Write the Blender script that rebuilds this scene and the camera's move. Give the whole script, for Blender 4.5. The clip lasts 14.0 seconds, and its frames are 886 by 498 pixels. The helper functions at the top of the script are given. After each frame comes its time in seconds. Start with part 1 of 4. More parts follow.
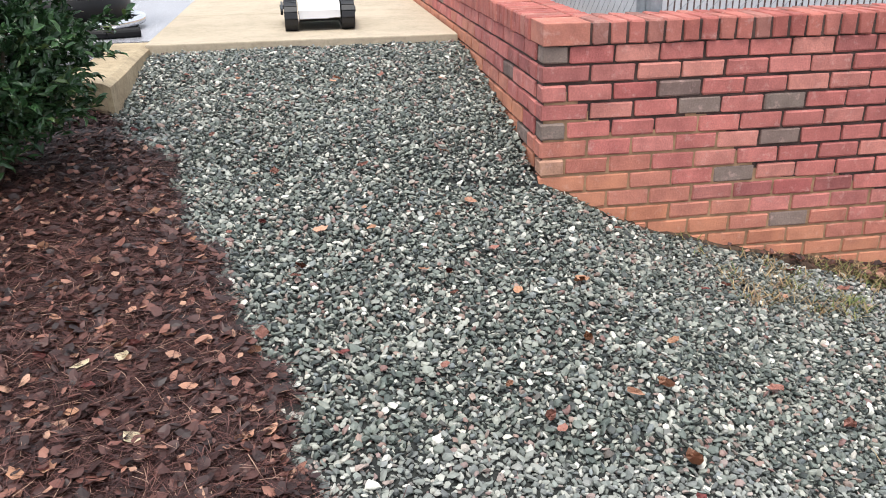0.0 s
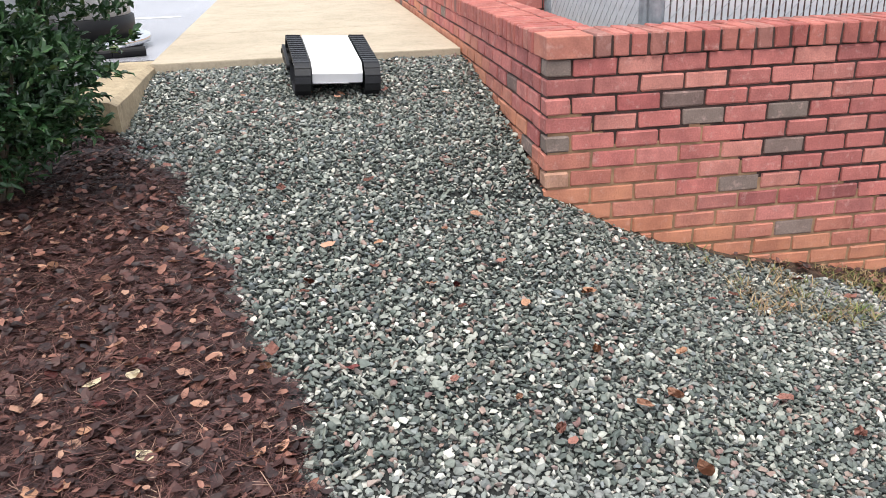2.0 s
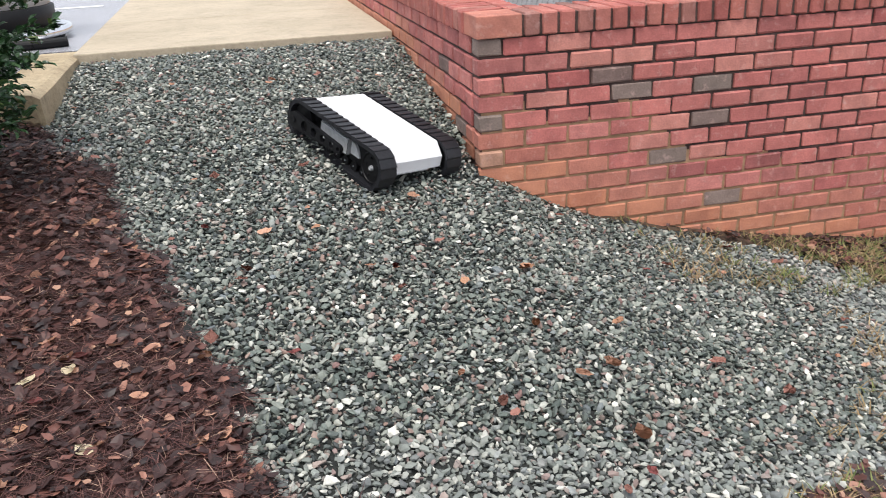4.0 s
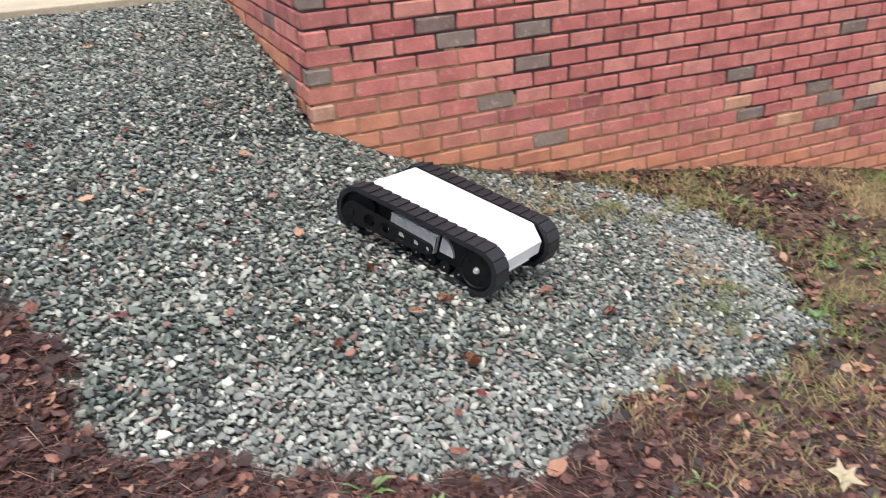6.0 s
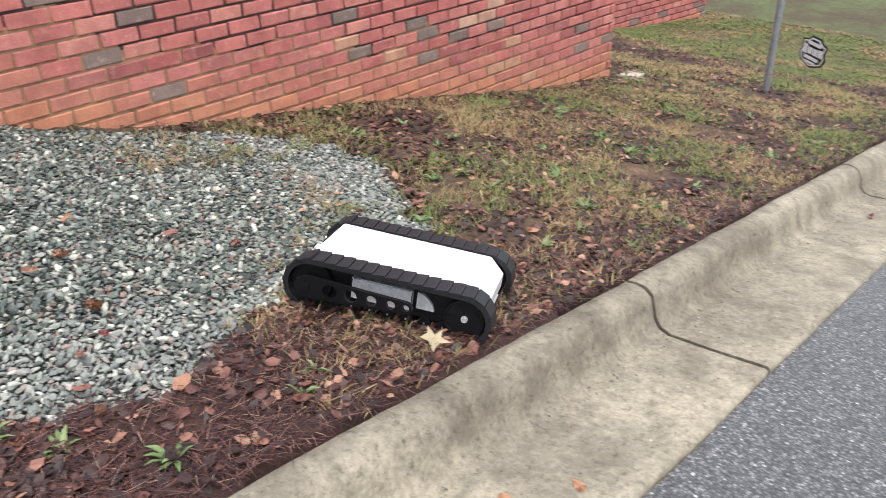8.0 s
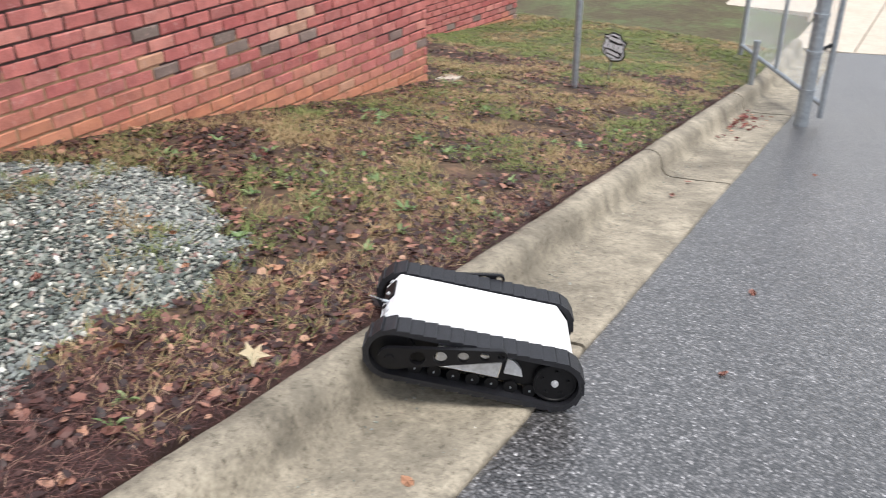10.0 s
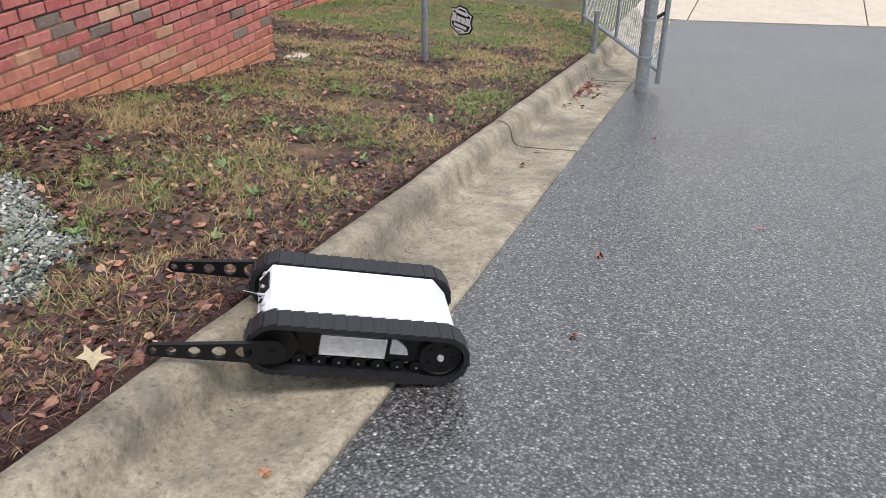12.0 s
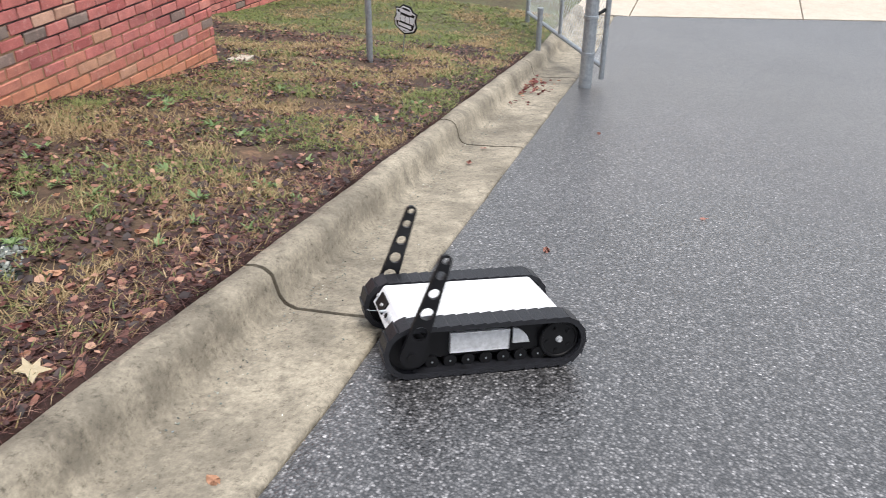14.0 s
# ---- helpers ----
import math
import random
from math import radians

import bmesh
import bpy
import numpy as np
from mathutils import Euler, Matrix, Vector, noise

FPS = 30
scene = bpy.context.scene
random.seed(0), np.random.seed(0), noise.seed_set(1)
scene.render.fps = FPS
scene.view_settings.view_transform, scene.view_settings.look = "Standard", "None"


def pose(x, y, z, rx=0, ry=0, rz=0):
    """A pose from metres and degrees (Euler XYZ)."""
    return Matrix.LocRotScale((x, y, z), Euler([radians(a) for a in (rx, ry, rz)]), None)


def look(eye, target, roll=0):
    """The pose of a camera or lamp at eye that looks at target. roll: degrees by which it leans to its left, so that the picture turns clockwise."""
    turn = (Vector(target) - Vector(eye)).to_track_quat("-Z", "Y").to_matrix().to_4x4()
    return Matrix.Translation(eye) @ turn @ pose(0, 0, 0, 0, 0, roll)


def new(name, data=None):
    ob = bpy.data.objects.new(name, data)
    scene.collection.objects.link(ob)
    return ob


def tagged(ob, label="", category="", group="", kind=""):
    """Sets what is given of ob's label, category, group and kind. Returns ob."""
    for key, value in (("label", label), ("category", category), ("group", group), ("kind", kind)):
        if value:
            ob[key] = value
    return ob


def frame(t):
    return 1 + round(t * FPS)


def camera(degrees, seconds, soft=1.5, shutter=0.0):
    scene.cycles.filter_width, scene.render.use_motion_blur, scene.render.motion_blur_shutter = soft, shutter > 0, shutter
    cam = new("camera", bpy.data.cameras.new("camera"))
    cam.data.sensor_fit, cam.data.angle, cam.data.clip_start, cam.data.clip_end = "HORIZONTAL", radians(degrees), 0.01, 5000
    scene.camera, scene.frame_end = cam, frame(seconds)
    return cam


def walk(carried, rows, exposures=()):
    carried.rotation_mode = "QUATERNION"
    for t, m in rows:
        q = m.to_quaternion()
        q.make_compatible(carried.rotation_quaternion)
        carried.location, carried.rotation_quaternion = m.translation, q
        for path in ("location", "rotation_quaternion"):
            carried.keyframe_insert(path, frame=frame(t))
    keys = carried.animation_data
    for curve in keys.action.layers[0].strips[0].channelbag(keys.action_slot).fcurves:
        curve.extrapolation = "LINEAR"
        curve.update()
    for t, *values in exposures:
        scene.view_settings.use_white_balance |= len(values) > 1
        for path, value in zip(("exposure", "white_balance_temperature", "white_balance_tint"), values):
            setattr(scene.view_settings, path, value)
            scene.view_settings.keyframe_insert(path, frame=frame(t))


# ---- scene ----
cam = camera(55.8, 14.0, soft=0.75, shutter=0.5)
PATH = [
    (0, (-1.005, -3.428, 2.139), (-0.713, -1.599, 1.385), -0.9),
    (0.5, (-1.006, -3.424, 2.153), (-0.724, -1.59, 1.407), -1.0),
    (1, (-1.005, -3.417, 2.148), (-0.714, -1.579, 1.414), -1.0),
    (1.5, (-1.009, -3.425, 2.147), (-0.72, -1.584, 1.419), -1.4),
    (2, (-1.017, -3.434, 2.149), (-0.732, -1.592, 1.422), -1.8),
    (2.2, (-1.023, -3.436, 2.146), (-0.732, -1.596, 1.418), -1.9),
    (4.5, (-1.003, -3.469, 2.135), (-0.528, -1.691, 1.352), -3.0),
    (5, (-1.005, -3.48, 2.125), (-0.457, -1.733, 1.32), -3.4),
    (5.5, (-0.978, -3.497, 2.122), (-0.352, -1.788, 1.294), -3.2),
    (6, (-0.92, -3.566, 2.103), (-0.22, -1.9, 1.247), -3.0),
    (6.5, (-0.897, -3.637, 2.095), (-0.081, -2.046, 1.197), -2.7),
    (7, (-0.893, -3.724, 2.111), (0.099, -2.255, 1.183), -1.8),
    (7.5, (-0.881, -3.82, 2.102), (0.273, -2.491, 1.152), -1.4),
    (7.7, (-0.878, -3.859, 2.098), (0.331, -2.586, 1.141), -1.3),
    (9.8, (-0.823, -3.991, 2.087), (0.64, -3.012, 1.139), -1.1),
    (10, (-0.821, -4.008, 2.085), (0.676, -3.082, 1.136), -1.0),
    (10.5, (-0.781, -4.06, 2.079), (0.802, -3.311, 1.113), -0.9),
    (11, (-0.774, -4.066, 2.088), (0.847, -3.433, 1.103), -0.2),
    (11.5, (-0.779, -4.059, 2.09), (0.841, -3.434, 1.097), 0.4),
    (12, (-0.775, -4.056, 2.085), (0.837, -3.422, 1.085), 0.3),
    (12.5, (-0.769, -4.061, 2.09), (0.838, -3.419, 1.088), -0.1),
    (13, (-0.773, -4.074, 2.09), (0.842, -3.444, 1.092), -0.2),
    (13.5, (-0.774, -4.078, 2.084), (0.854, -3.486, 1.085), 0.0),
    (14, (-0.77, -4.083, 2.086), (0.878, -3.553, 1.085), 0.4),
]
walk(cam, [(t, look(eye, target, roll)) for t, eye, target, roll in PATH],
     [(0, 1.0), (2.2, 0.98), (4.4, 0.78), (5.0, 0.84), (6.0, 0.95), (7.5, 1.02), (10.3, 0.95), (11.5, 0.72), (12.5, 0.72), (13.4, 0.88), (14, 0.93)])

# ---- world, sun, exposure ----
world = bpy.data.worlds.new("overcast_sky")
scene.world = world
world.use_nodes = True
wn = world.node_tree
sky = wn.nodes.new("ShaderNodeTexSky")
sky.sky_type = "NISHITA"
sky.sun_disc = False
sky.sun_elevation, sky.sun_rotation = radians(71), radians(209)
sky.dust_density, sky.air_density = 4.0, 1.0
tint = wn.nodes.new("ShaderNodeMixRGB")
tint.blend_type = "MIX"
tint.inputs[0].default_value = 0.75
tint.inputs[2].default_value = (7.0, 7.3, 7.9, 1)
wn.links.new(sky.outputs[0], tint.inputs[1])
wn.links.new(tint.outputs[0], wn.nodes["Background"].inputs[0])
wn.nodes["Background"].inputs[1].default_value = 0.098
sun = new("sun", bpy.data.lights.new("sun", "SUN"))
sun.data.energy, sun.data.angle, sun.data.color = 1.5, radians(22), (1.0, 0.96, 0.9)
sun.matrix_world = look((-2, -3.6, 12), (0, 0, 0))
scene.view_settings.exposure = 1.0


# ---- materials ----
def material(name, rough=0.8, metal=0.0):
    m = bpy.data.materials.new(name)
    m.use_nodes = True
    b = m.node_tree.nodes["Principled BSDF"]
    b.inputs["Roughness"].default_value = rough
    b.inputs["Metallic"].default_value = metal
    return m, m.node_tree.nodes, m.node_tree.links, b


def noise_node(n, l, scale, detail=6.0, rough=0.6, vec=None):
    t = n.new("ShaderNodeTexNoise")
    t.inputs["Scale"].default_value = scale
    t.inputs["Detail"].default_value = detail
    t.inputs["Roughness"].default_value = rough
    if vec is None:
        c = n.new("ShaderNodeTexCoord")
        vec = c.outputs["Object"]
    l.new(vec, t.inputs["Vector"])
    return t


def ramp(n, l, src, stops):
    r = n.new("ShaderNodeValToRGB")
    e = r.color_ramp.elements
    while len(e) < len(stops):
        e.new(0.5)
    for k, (p, c) in enumerate(stops):
        e[k].position, e[k].color = p, (*c, 1)
    l.new(src, r.inputs[0])
    return r


def mix(n, l, a, b, fac, kind="MIX"):
    m = n.new("ShaderNodeMixRGB")
    m.blend_type = kind
    for sock, v in ((m.inputs[1], a), (m.inputs[2], b)):
        if isinstance(v, tuple):
            sock.default_value = (*v, 1)
        else:
            l.new(v, sock)
    if isinstance(fac, float):
        m.inputs[0].default_value = fac
    else:
        l.new(fac, m.inputs[0])
    return m.outputs[0]


def bump(n, l, bsdf, src, strength=0.3, dist=0.005):
    b = n.new("ShaderNodeBump")
    b.inputs["Strength"].default_value = strength
    b.inputs["Distance"].default_value = dist
    l.new(src, b.inputs["Height"])
    l.new(b.outputs[0], bsdf.inputs["Normal"])


def plain(name, colour, rough=0.6, metal=0.0, vary=0.15, scale=30.0, bumps=0.1):
    """A paint, plastic or metal with slight grime and grain."""
    m, n, l, b = material(name, rough, metal)
    t = noise_node(n, l, scale)
    lo = tuple(c * (1 - vary) for c in colour)
    hi = tuple(min(1.0, c * (1 + vary)) for c in colour)
    r = ramp(n, l, t.outputs[0], [(0.3, lo), (0.7, hi)])
    l.new(r.outputs[0], b.inputs["Base Color"])
    t2 = noise_node(n, l, scale * 8)
    bump(n, l, b, t2.outputs[0], bumps, 0.002)
    return m


def island_material(name, stops, rough=0.7, grain=60.0, amount=0.35):
    """Colour by piece of a joined mesh, with a grain over it."""
    m, n, l, b = material(name, rough)
    g = n.new("ShaderNodeNewGeometry")
    r = ramp(n, l, g.outputs["Random Per Island"], stops)
    t = noise_node(n, l, grain)
    shade = ramp(n, l, t.outputs[0], [(0.3, (0.55, 0.55, 0.55)), (0.7, (1.25, 1.25, 1.25))])
    c = mix(n, l, r.outputs[0], shade.outputs[0], amount, "MULTIPLY")
    l.new(c, b.inputs["Base Color"])
    bump(n, l, b, t.outputs[0], 0.3, 0.003)
    return m


def brick_material(name, stops, stain=0.0):
    m, n, l, b = material(name, 0.85)
    info = n.new("ShaderNodeObjectInfo")
    geo = n.new("ShaderNodeNewGeometry")
    add = n.new("ShaderNodeMath")
    add.operation = "ADD"
    l.new(info.outputs["Random"], add.inputs[0])
    l.new(geo.outputs["Random Per Island"], add.inputs[1])
    fr = n.new("ShaderNodeMath")
    fr.operation = "FRACT"
    l.new(add.outputs[0], fr.inputs[0])
    base = ramp(n, l, fr.outputs[0], stops)
    coarse = noise_node(n, l, 7.0, 4.0, 0.6, geo.outputs["Position"])
    fine = noise_node(n, l, 120.0, 6.0, 0.7, geo.outputs["Position"])
    blotch = ramp(n, l, coarse.outputs[0], [(0.35, (0.72, 0.66, 0.66)), (0.65, (1.15, 1.12, 1.1))])
    c = mix(n, l, base.outputs[0], blotch.outputs[0], 0.8, "MULTIPLY")
    grain = ramp(n, l, fine.outputs[0], [(0.35, (0.7, 0.68, 0.68)), (0.7, (1.15, 1.15, 1.15))])
    c = mix(n, l, c, grain.outputs[0], 0.6, "MULTIPLY")
    mid = noise_node(n, l, 22.0, 5.0, 0.65, geo.outputs["Position"])
    bloom = ramp(n, l, mid.outputs[0], [(0.56, (0, 0, 0)), (0.72, (0.45, 0.45, 0.45))])
    c = mix(n, l, c, (0.70, 0.46, 0.41), bloom.outputs[0])
    if stain:
        s = ramp(n, l, coarse.outputs[0], [(0.3, (stain * 0.45,) * 3), (0.65, (stain,) * 3)])
        c = mix(n, l, c, (0.68, 0.30, 0.15), s.outputs[0])
    l.new(c, b.inputs["Base Color"])
    both = n.new("ShaderNodeMath")
    both.operation = "ADD"
    l.new(fine.outputs[0], both.inputs[0])
    l.new(mid.outputs[0], both.inputs[1])
    bump(n, l, b, both.outputs[0], 0.6, 0.006)
    return m


RED = [(0.0, (0.52, 0.17, 0.152)), (0.25, (0.62, 0.235, 0.205)), (0.45, (0.46, 0.128, 0.122)), (0.6, (0.65, 0.275, 0.225)), (0.75, (0.41, 0.138, 0.13)), (0.88, (0.60, 0.205, 0.178)), (1.0, (0.56, 0.185, 0.165))]
brick_red = brick_material("red_brick", RED)
brick_clay = brick_material("clay_stained_brick", [(0.0, (0.52, 0.20, 0.15)), (0.5, (0.58, 0.25, 0.18)), (1.0, (0.50, 0.18, 0.13))], 0.5)
brick_dusty = brick_material("dusty_brick", [(0.0, (0.50, 0.18, 0.15)), (0.5, (0.58, 0.24, 0.19)), (1.0, (0.48, 0.16, 0.14))], 0.22)
brick_dark = brick_material("grey_flashed_brick", [(0.0, (0.23, 0.18, 0.155)), (0.6, (0.28, 0.215, 0.185)), (1.0, (0.25, 0.17, 0.15))])
brick_pale = brick_material("pale_buff_brick", [(0.0, (0.58, 0.32, 0.21)), (1.0, (0.62, 0.38, 0.28))])
brick_cap = brick_material("cap_brick", [(0.0, (0.52, 0.18, 0.145)), (0.4, (0.46, 0.14, 0.12)), (0.74, (0.56, 0.21, 0.17)), (0.82, (0.25, 0.15, 0.13)), (0.9, (0.55, 0.19, 0.15)), (1.0, (0.48, 0.16, 0.13))])
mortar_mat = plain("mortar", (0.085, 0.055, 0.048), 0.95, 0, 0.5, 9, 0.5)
sandy_mortar = plain("sandy_mortar", (0.36, 0.22, 0.13), 0.95, 0, 0.35, 12, 0.5)


def concrete(name, colour, dark, speck=0.5):
    m, n, l, b = material(name, 0.85)
    big = noise_node(n, l, 1.7, 6, 0.7)
    fine = noise_node(n, l, 60, 8, 0.75)
    r = ramp(n, l, big.outputs[0], [(0.32, dark), (0.62, colour)])
    g = ramp(n, l, fine.outputs[0], [(0.3, (0.6, 0.6, 0.6)), (0.72, (1.2, 1.2, 1.2))])
    c = mix(n, l, r.outputs[0], g.outputs[0], speck, "MULTIPLY")
    mid = noise_node(n, l, 9, 6, 0.7)
    sp = ramp(n, l, mid.outputs[0], [(0.48, (0, 0, 0)), (0.70, (speck, speck, speck))])
    c = mix(n, l, c, tuple(v * 0.4 for v in colour), sp.outputs[0])
    pit = noise_node(n, l, 34, 8, 0.8)
    pr = ramp(n, l, pit.outputs[0], [(0.33, (0.4, 0.39, 0.37)), (0.46, (1.0, 1.0, 1.0)), (0.62, (1.12, 1.12, 1.12))])
    c = mix(n, l, c, pr.outputs[0], speck, "MULTIPLY")
    l.new(c, b.inputs["Base Color"])
    bump(n, l, b, pit.outputs[0], 0.6, 0.006)
    return m


walk_mat = concrete("walkway_concrete", (0.54, 0.455, 0.34), (0.44, 0.37, 0.27), 0.3)
kerb_mat = concrete("weathered_kerb_concrete", (0.41, 0.36, 0.278), (0.145, 0.125, 0.095), 1.0)
flank_mat = concrete("stained_concrete", (0.50, 0.40, 0.26), (0.34, 0.26, 0.16), 0.6)
pad_mat = concrete("far_concrete", (0.56, 0.49, 0.41), (0.50, 0.43, 0.35), 0.25)


def asphalt_material(name, lo, hi, size):
    m, n, l, b = material(name, 0.3)
    b.inputs["Specular IOR Level"].default_value = 1.0
    v = n.new("ShaderNodeTexVoronoi")
    v.inputs["Scale"].default_value = size
    c0 = n.new("ShaderNodeTexCoord")
    l.new(c0.outputs["Object"], v.inputs["Vector"])
    r = ramp(n, l, v.outputs["Color"], [(0.0, lo), (0.45, tuple(0.42 * (a + c) for a, c in zip(lo, hi))), (0.8, hi), (0.9, tuple(min(1, c * 1.7) for c in hi)), (1.0, tuple(min(1, c * 2.6) for c in hi))])
    edge = ramp(n, l, v.outputs["Distance"], [(0.25, (1, 1, 1)), (0.7, (0.25, 0.25, 0.26))])
    c = mix(n, l, r.outputs[0], edge.outputs[0], 0.9, "MULTIPLY")
    clump = noise_node(n, l, size * 0.75, 4, 0.75)
    h = ramp(n, l, clump.outputs[0], [(0.38, (0.35, 0.35, 0.35)), (0.5, (0.85, 0.85, 0.85)), (0.64, (1.9, 1.88, 1.85))])
    c = mix(n, l, c, h.outputs[0], 0.75, "MULTIPLY")
    big = noise_node(n, l, 0.9, 5, 0.6)
    g = ramp(n, l, big.outputs[0], [(0.3, (0.8, 0.8, 0.8)), (0.7, (1.15, 1.15, 1.15))])
    c = mix(n, l, c, g.outputs[0], 0.8, "MULTIPLY")
    l.new(c, b.inputs["Base Color"])
    inv = n.new("ShaderNodeMath")
    inv.operation = "SUBTRACT"
    inv.inputs[0].default_value = 1.0
    l.new(v.outputs["Distance"], inv.inputs[1])
    bump(n, l, b, inv.outputs[0], 0.4, 0.005)
    return m


asphalt_mat = asphalt_material("worn_asphalt", (0.018, 0.018, 0.019), (0.225, 0.22, 0.224), 98.0)
# sky reflected on the wet car park is put into this pale bluish colour
lot_mat = asphalt_material("parking_asphalt_sky_sheen", (0.56, 0.56, 0.61), (0.68, 0.68, 0.74), 150.0)
paint_mat = plain("road_paint", (0.78, 0.78, 0.8), 0.7, 0, 0.12, 12, 0.3)


def soil_material(name, stops, scale):
    m, n, l, b = material(name, 0.95)
    a = noise_node(n, l, scale, 8, 0.75)
    r = ramp(n, l, a.outputs[0], stops)
    f = noise_node(n, l, scale * 14, 6, 0.7)
    g = ramp(n, l, f.outputs[0], [(0.3, (0.5, 0.5, 0.5)), (0.7, (1.3, 1.3, 1.3))])
    c = mix(n, l, r.outputs[0], g.outputs[0], 0.8, "MULTIPLY")
    l.new(c, b.inputs["Base Color"])
    bump(n, l, b, f.outputs[0], 0.8, 0.012)
    return m


bed_mat = soil_material("gravel_fines", [(0.3, (0.018, 0.02, 0.02)), (0.7, (0.05, 0.055, 0.05))], 9)
mulch_mat = soil_material("mulch_floor", [(0.25, (0.018, 0.009, 0.008)), (0.5, (0.045, 0.02, 0.016)), (0.75, (0.085, 0.038, 0.03))], 6)
lawn_mat = soil_material("lawn_soil", [(0.25, (0.025, 0.015, 0.012)), (0.45, (0.065, 0.04, 0.026)), (0.58, (0.13, 0.082, 0.05)), (0.68, (0.30, 0.17, 0.105)), (0.85, (0.46, 0.28, 0.18))], 2.2)
green_mat = soil_material("far_lawn", [(0.25, (0.05, 0.035, 0.022)), (0.48, (0.085, 0.07, 0.035)), (0.6, (0.095, 0.115, 0.045)), (0.85, (0.14, 0.17, 0.07))], 1.1)
STONES = [(0.0, (0.028, 0.034, 0.034)), (0.1, (0.094, 0.116, 0.102)), (0.24, (0.188, 0.217, 0.189)), (0.34, (0.051, 0.062, 0.063)), (0.45, (0.311, 0.331, 0.284)), (0.55, (0.122, 0.144, 0.126)), (0.65, (0.442, 0.448, 0.387)), (0.73, (0.178, 0.204, 0.211)), (0.76, (0.066, 0.076, 0.072)), (0.81, (0.357, 0.255, 0.211)), (0.835, (0.207, 0.113, 0.104)), (0.87, (0.621, 0.614, 0.531)), (0.915, (0.16, 0.18, 0.162)), (0.95, (0.809, 0.794, 0.711)), (1.0, (0.066, 0.076, 0.072))]
stone_mat = island_material("gravel_stone", STONES, 0.5, 70, 0.6)
dusty_stone = island_material("dusty_gravel_stone", [(p, tuple(0.86 * v + 0.14 * w for v, w in zip(c, (0.66, 0.66, 0.65)))) for p, c in STONES], 0.75, 70, 0.5)
needle_mat = island_material("pine_straw", [(0.0, (0.022, 0.009, 0.009)), (0.45, (0.062, 0.023, 0.021)), (0.75, (0.12, 0.046, 0.040)), (0.92, (0.22, 0.105, 0.085)), (1.0, (0.42, 0.28, 0.20))], 0.6, 40, 0.4)
blade_mat = island_material("grass_blade", [(0.0, (0.09, 0.12, 0.035)), (0.3, (0.17, 0.215, 0.065)), (0.55, (0.21, 0.22, 0.075)), (0.8, (0.08, 0.12, 0.03)), (1.0, (0.24, 0.22, 0.09))], 0.8, 40, 0.3)
weed_mat = island_material("weed_leaf", [(0.0, (0.09, 0.16, 0.05)), (0.6, (0.15, 0.23, 0.08)), (1.0, (0.22, 0.29, 0.12))], 0.5, 60, 0.3)
shrub_mat = island_material("shrub_leaf", [(0.0, (0.018, 0.05, 0.02)), (0.5, (0.036, 0.09, 0.032)), (0.93, (0.065, 0.135, 0.05)), (1.0, (0.15, 0.2, 0.06))], 0.3, 40, 0.3)
bark_mat = plain("shrub_bark", (0.09, 0.07, 0.05), 0.9, 0, 0.4, 40, 0.6)
rubber_mat = plain("track_rubber", (0.0105, 0.011, 0.0145), 0.5, 0, 0.35, 40, 0.3)
black_mat = plain("black_plastic", (0.004, 0.004, 0.005), 0.5, 0, 0.2, 40, 0.1)
arm_mat = plain("black_moulded_bar", (0.0055, 0.0055, 0.007), 0.42, 0, 0.2, 40, 0.1)
white_mat = plain("white_painted_metal", (0.80, 0.80, 0.82), 0.4, 0, 0.02, 20, 0.02)
for dull in (black_mat, arm_mat):
    dull.node_tree.nodes["Principled BSDF"].inputs["Specular IOR Level"].default_value = 0.3
alu_mat = plain("brushed_aluminium", (0.55, 0.56, 0.58), 0.42, 0.35, 0.2, 60, 0.12)
steel_mat = plain("galvanised_steel", (0.36, 0.39, 0.42), 0.5, 0.7, 0.2, 25, 0.1)
chrome_mat = plain("chrome", (0.75, 0.76, 0.78), 0.15, 1.0, 0.05, 10, 0.02)
slat_mat = plain("grey_white_slats", (0.62, 0.63, 0.66), 0.6, 0, 0.08, 15, 0.05)


# ---- mesh helpers ----
def obj(name, bm, mat, parent=None, label="", smooth=False):
    me = bpy.data.meshes.new(name)
    bm.to_mesh(me)
    bm.free()
    if mat:
        me.materials.append(mat)
    if smooth:
        for p in me.polygons:
            p.use_smooth = True
    ob = new(name, me)
    if parent is not None:
        ob.parent = parent
    if label:
        ob["label"] = label
    return ob


def part(name, bm, mat, parent, label="", smooth=False):
    return obj(name, bm, mat, parent, label, smooth)


def empty(name, m=None):
    ob = new(name)
    if m is not None:
        ob.matrix_basis = m
    return ob


def box(bm, x0, x1, y0, y1, z0, z1, bevel=0.0, m=None):
    g = bmesh.ops.create_cube(bm, size=1.0)["verts"]
    for v in g:
        v.co = Vector(((x0 + x1) / 2 + v.co.x * (x1 - x0), (y0 + y1) / 2 + v.co.y * (y1 - y0), (z0 + z1) / 2 + v.co.z * (z1 - z0)))
    if bevel:
        es = {e for v in g for e in v.link_edges}
        r = bmesh.ops.bevel(bm, geom=list(es), offset=bevel, segments=2, affect="EDGES", profile=0.6)
        g = list({v for f in r["faces"] for v in f.verts} | {v for v in g if v.is_valid})
    if m is not None:
        for v in {w for v in g if v.is_valid for w in [v]}:
            v.co = m @ v.co
    return bm


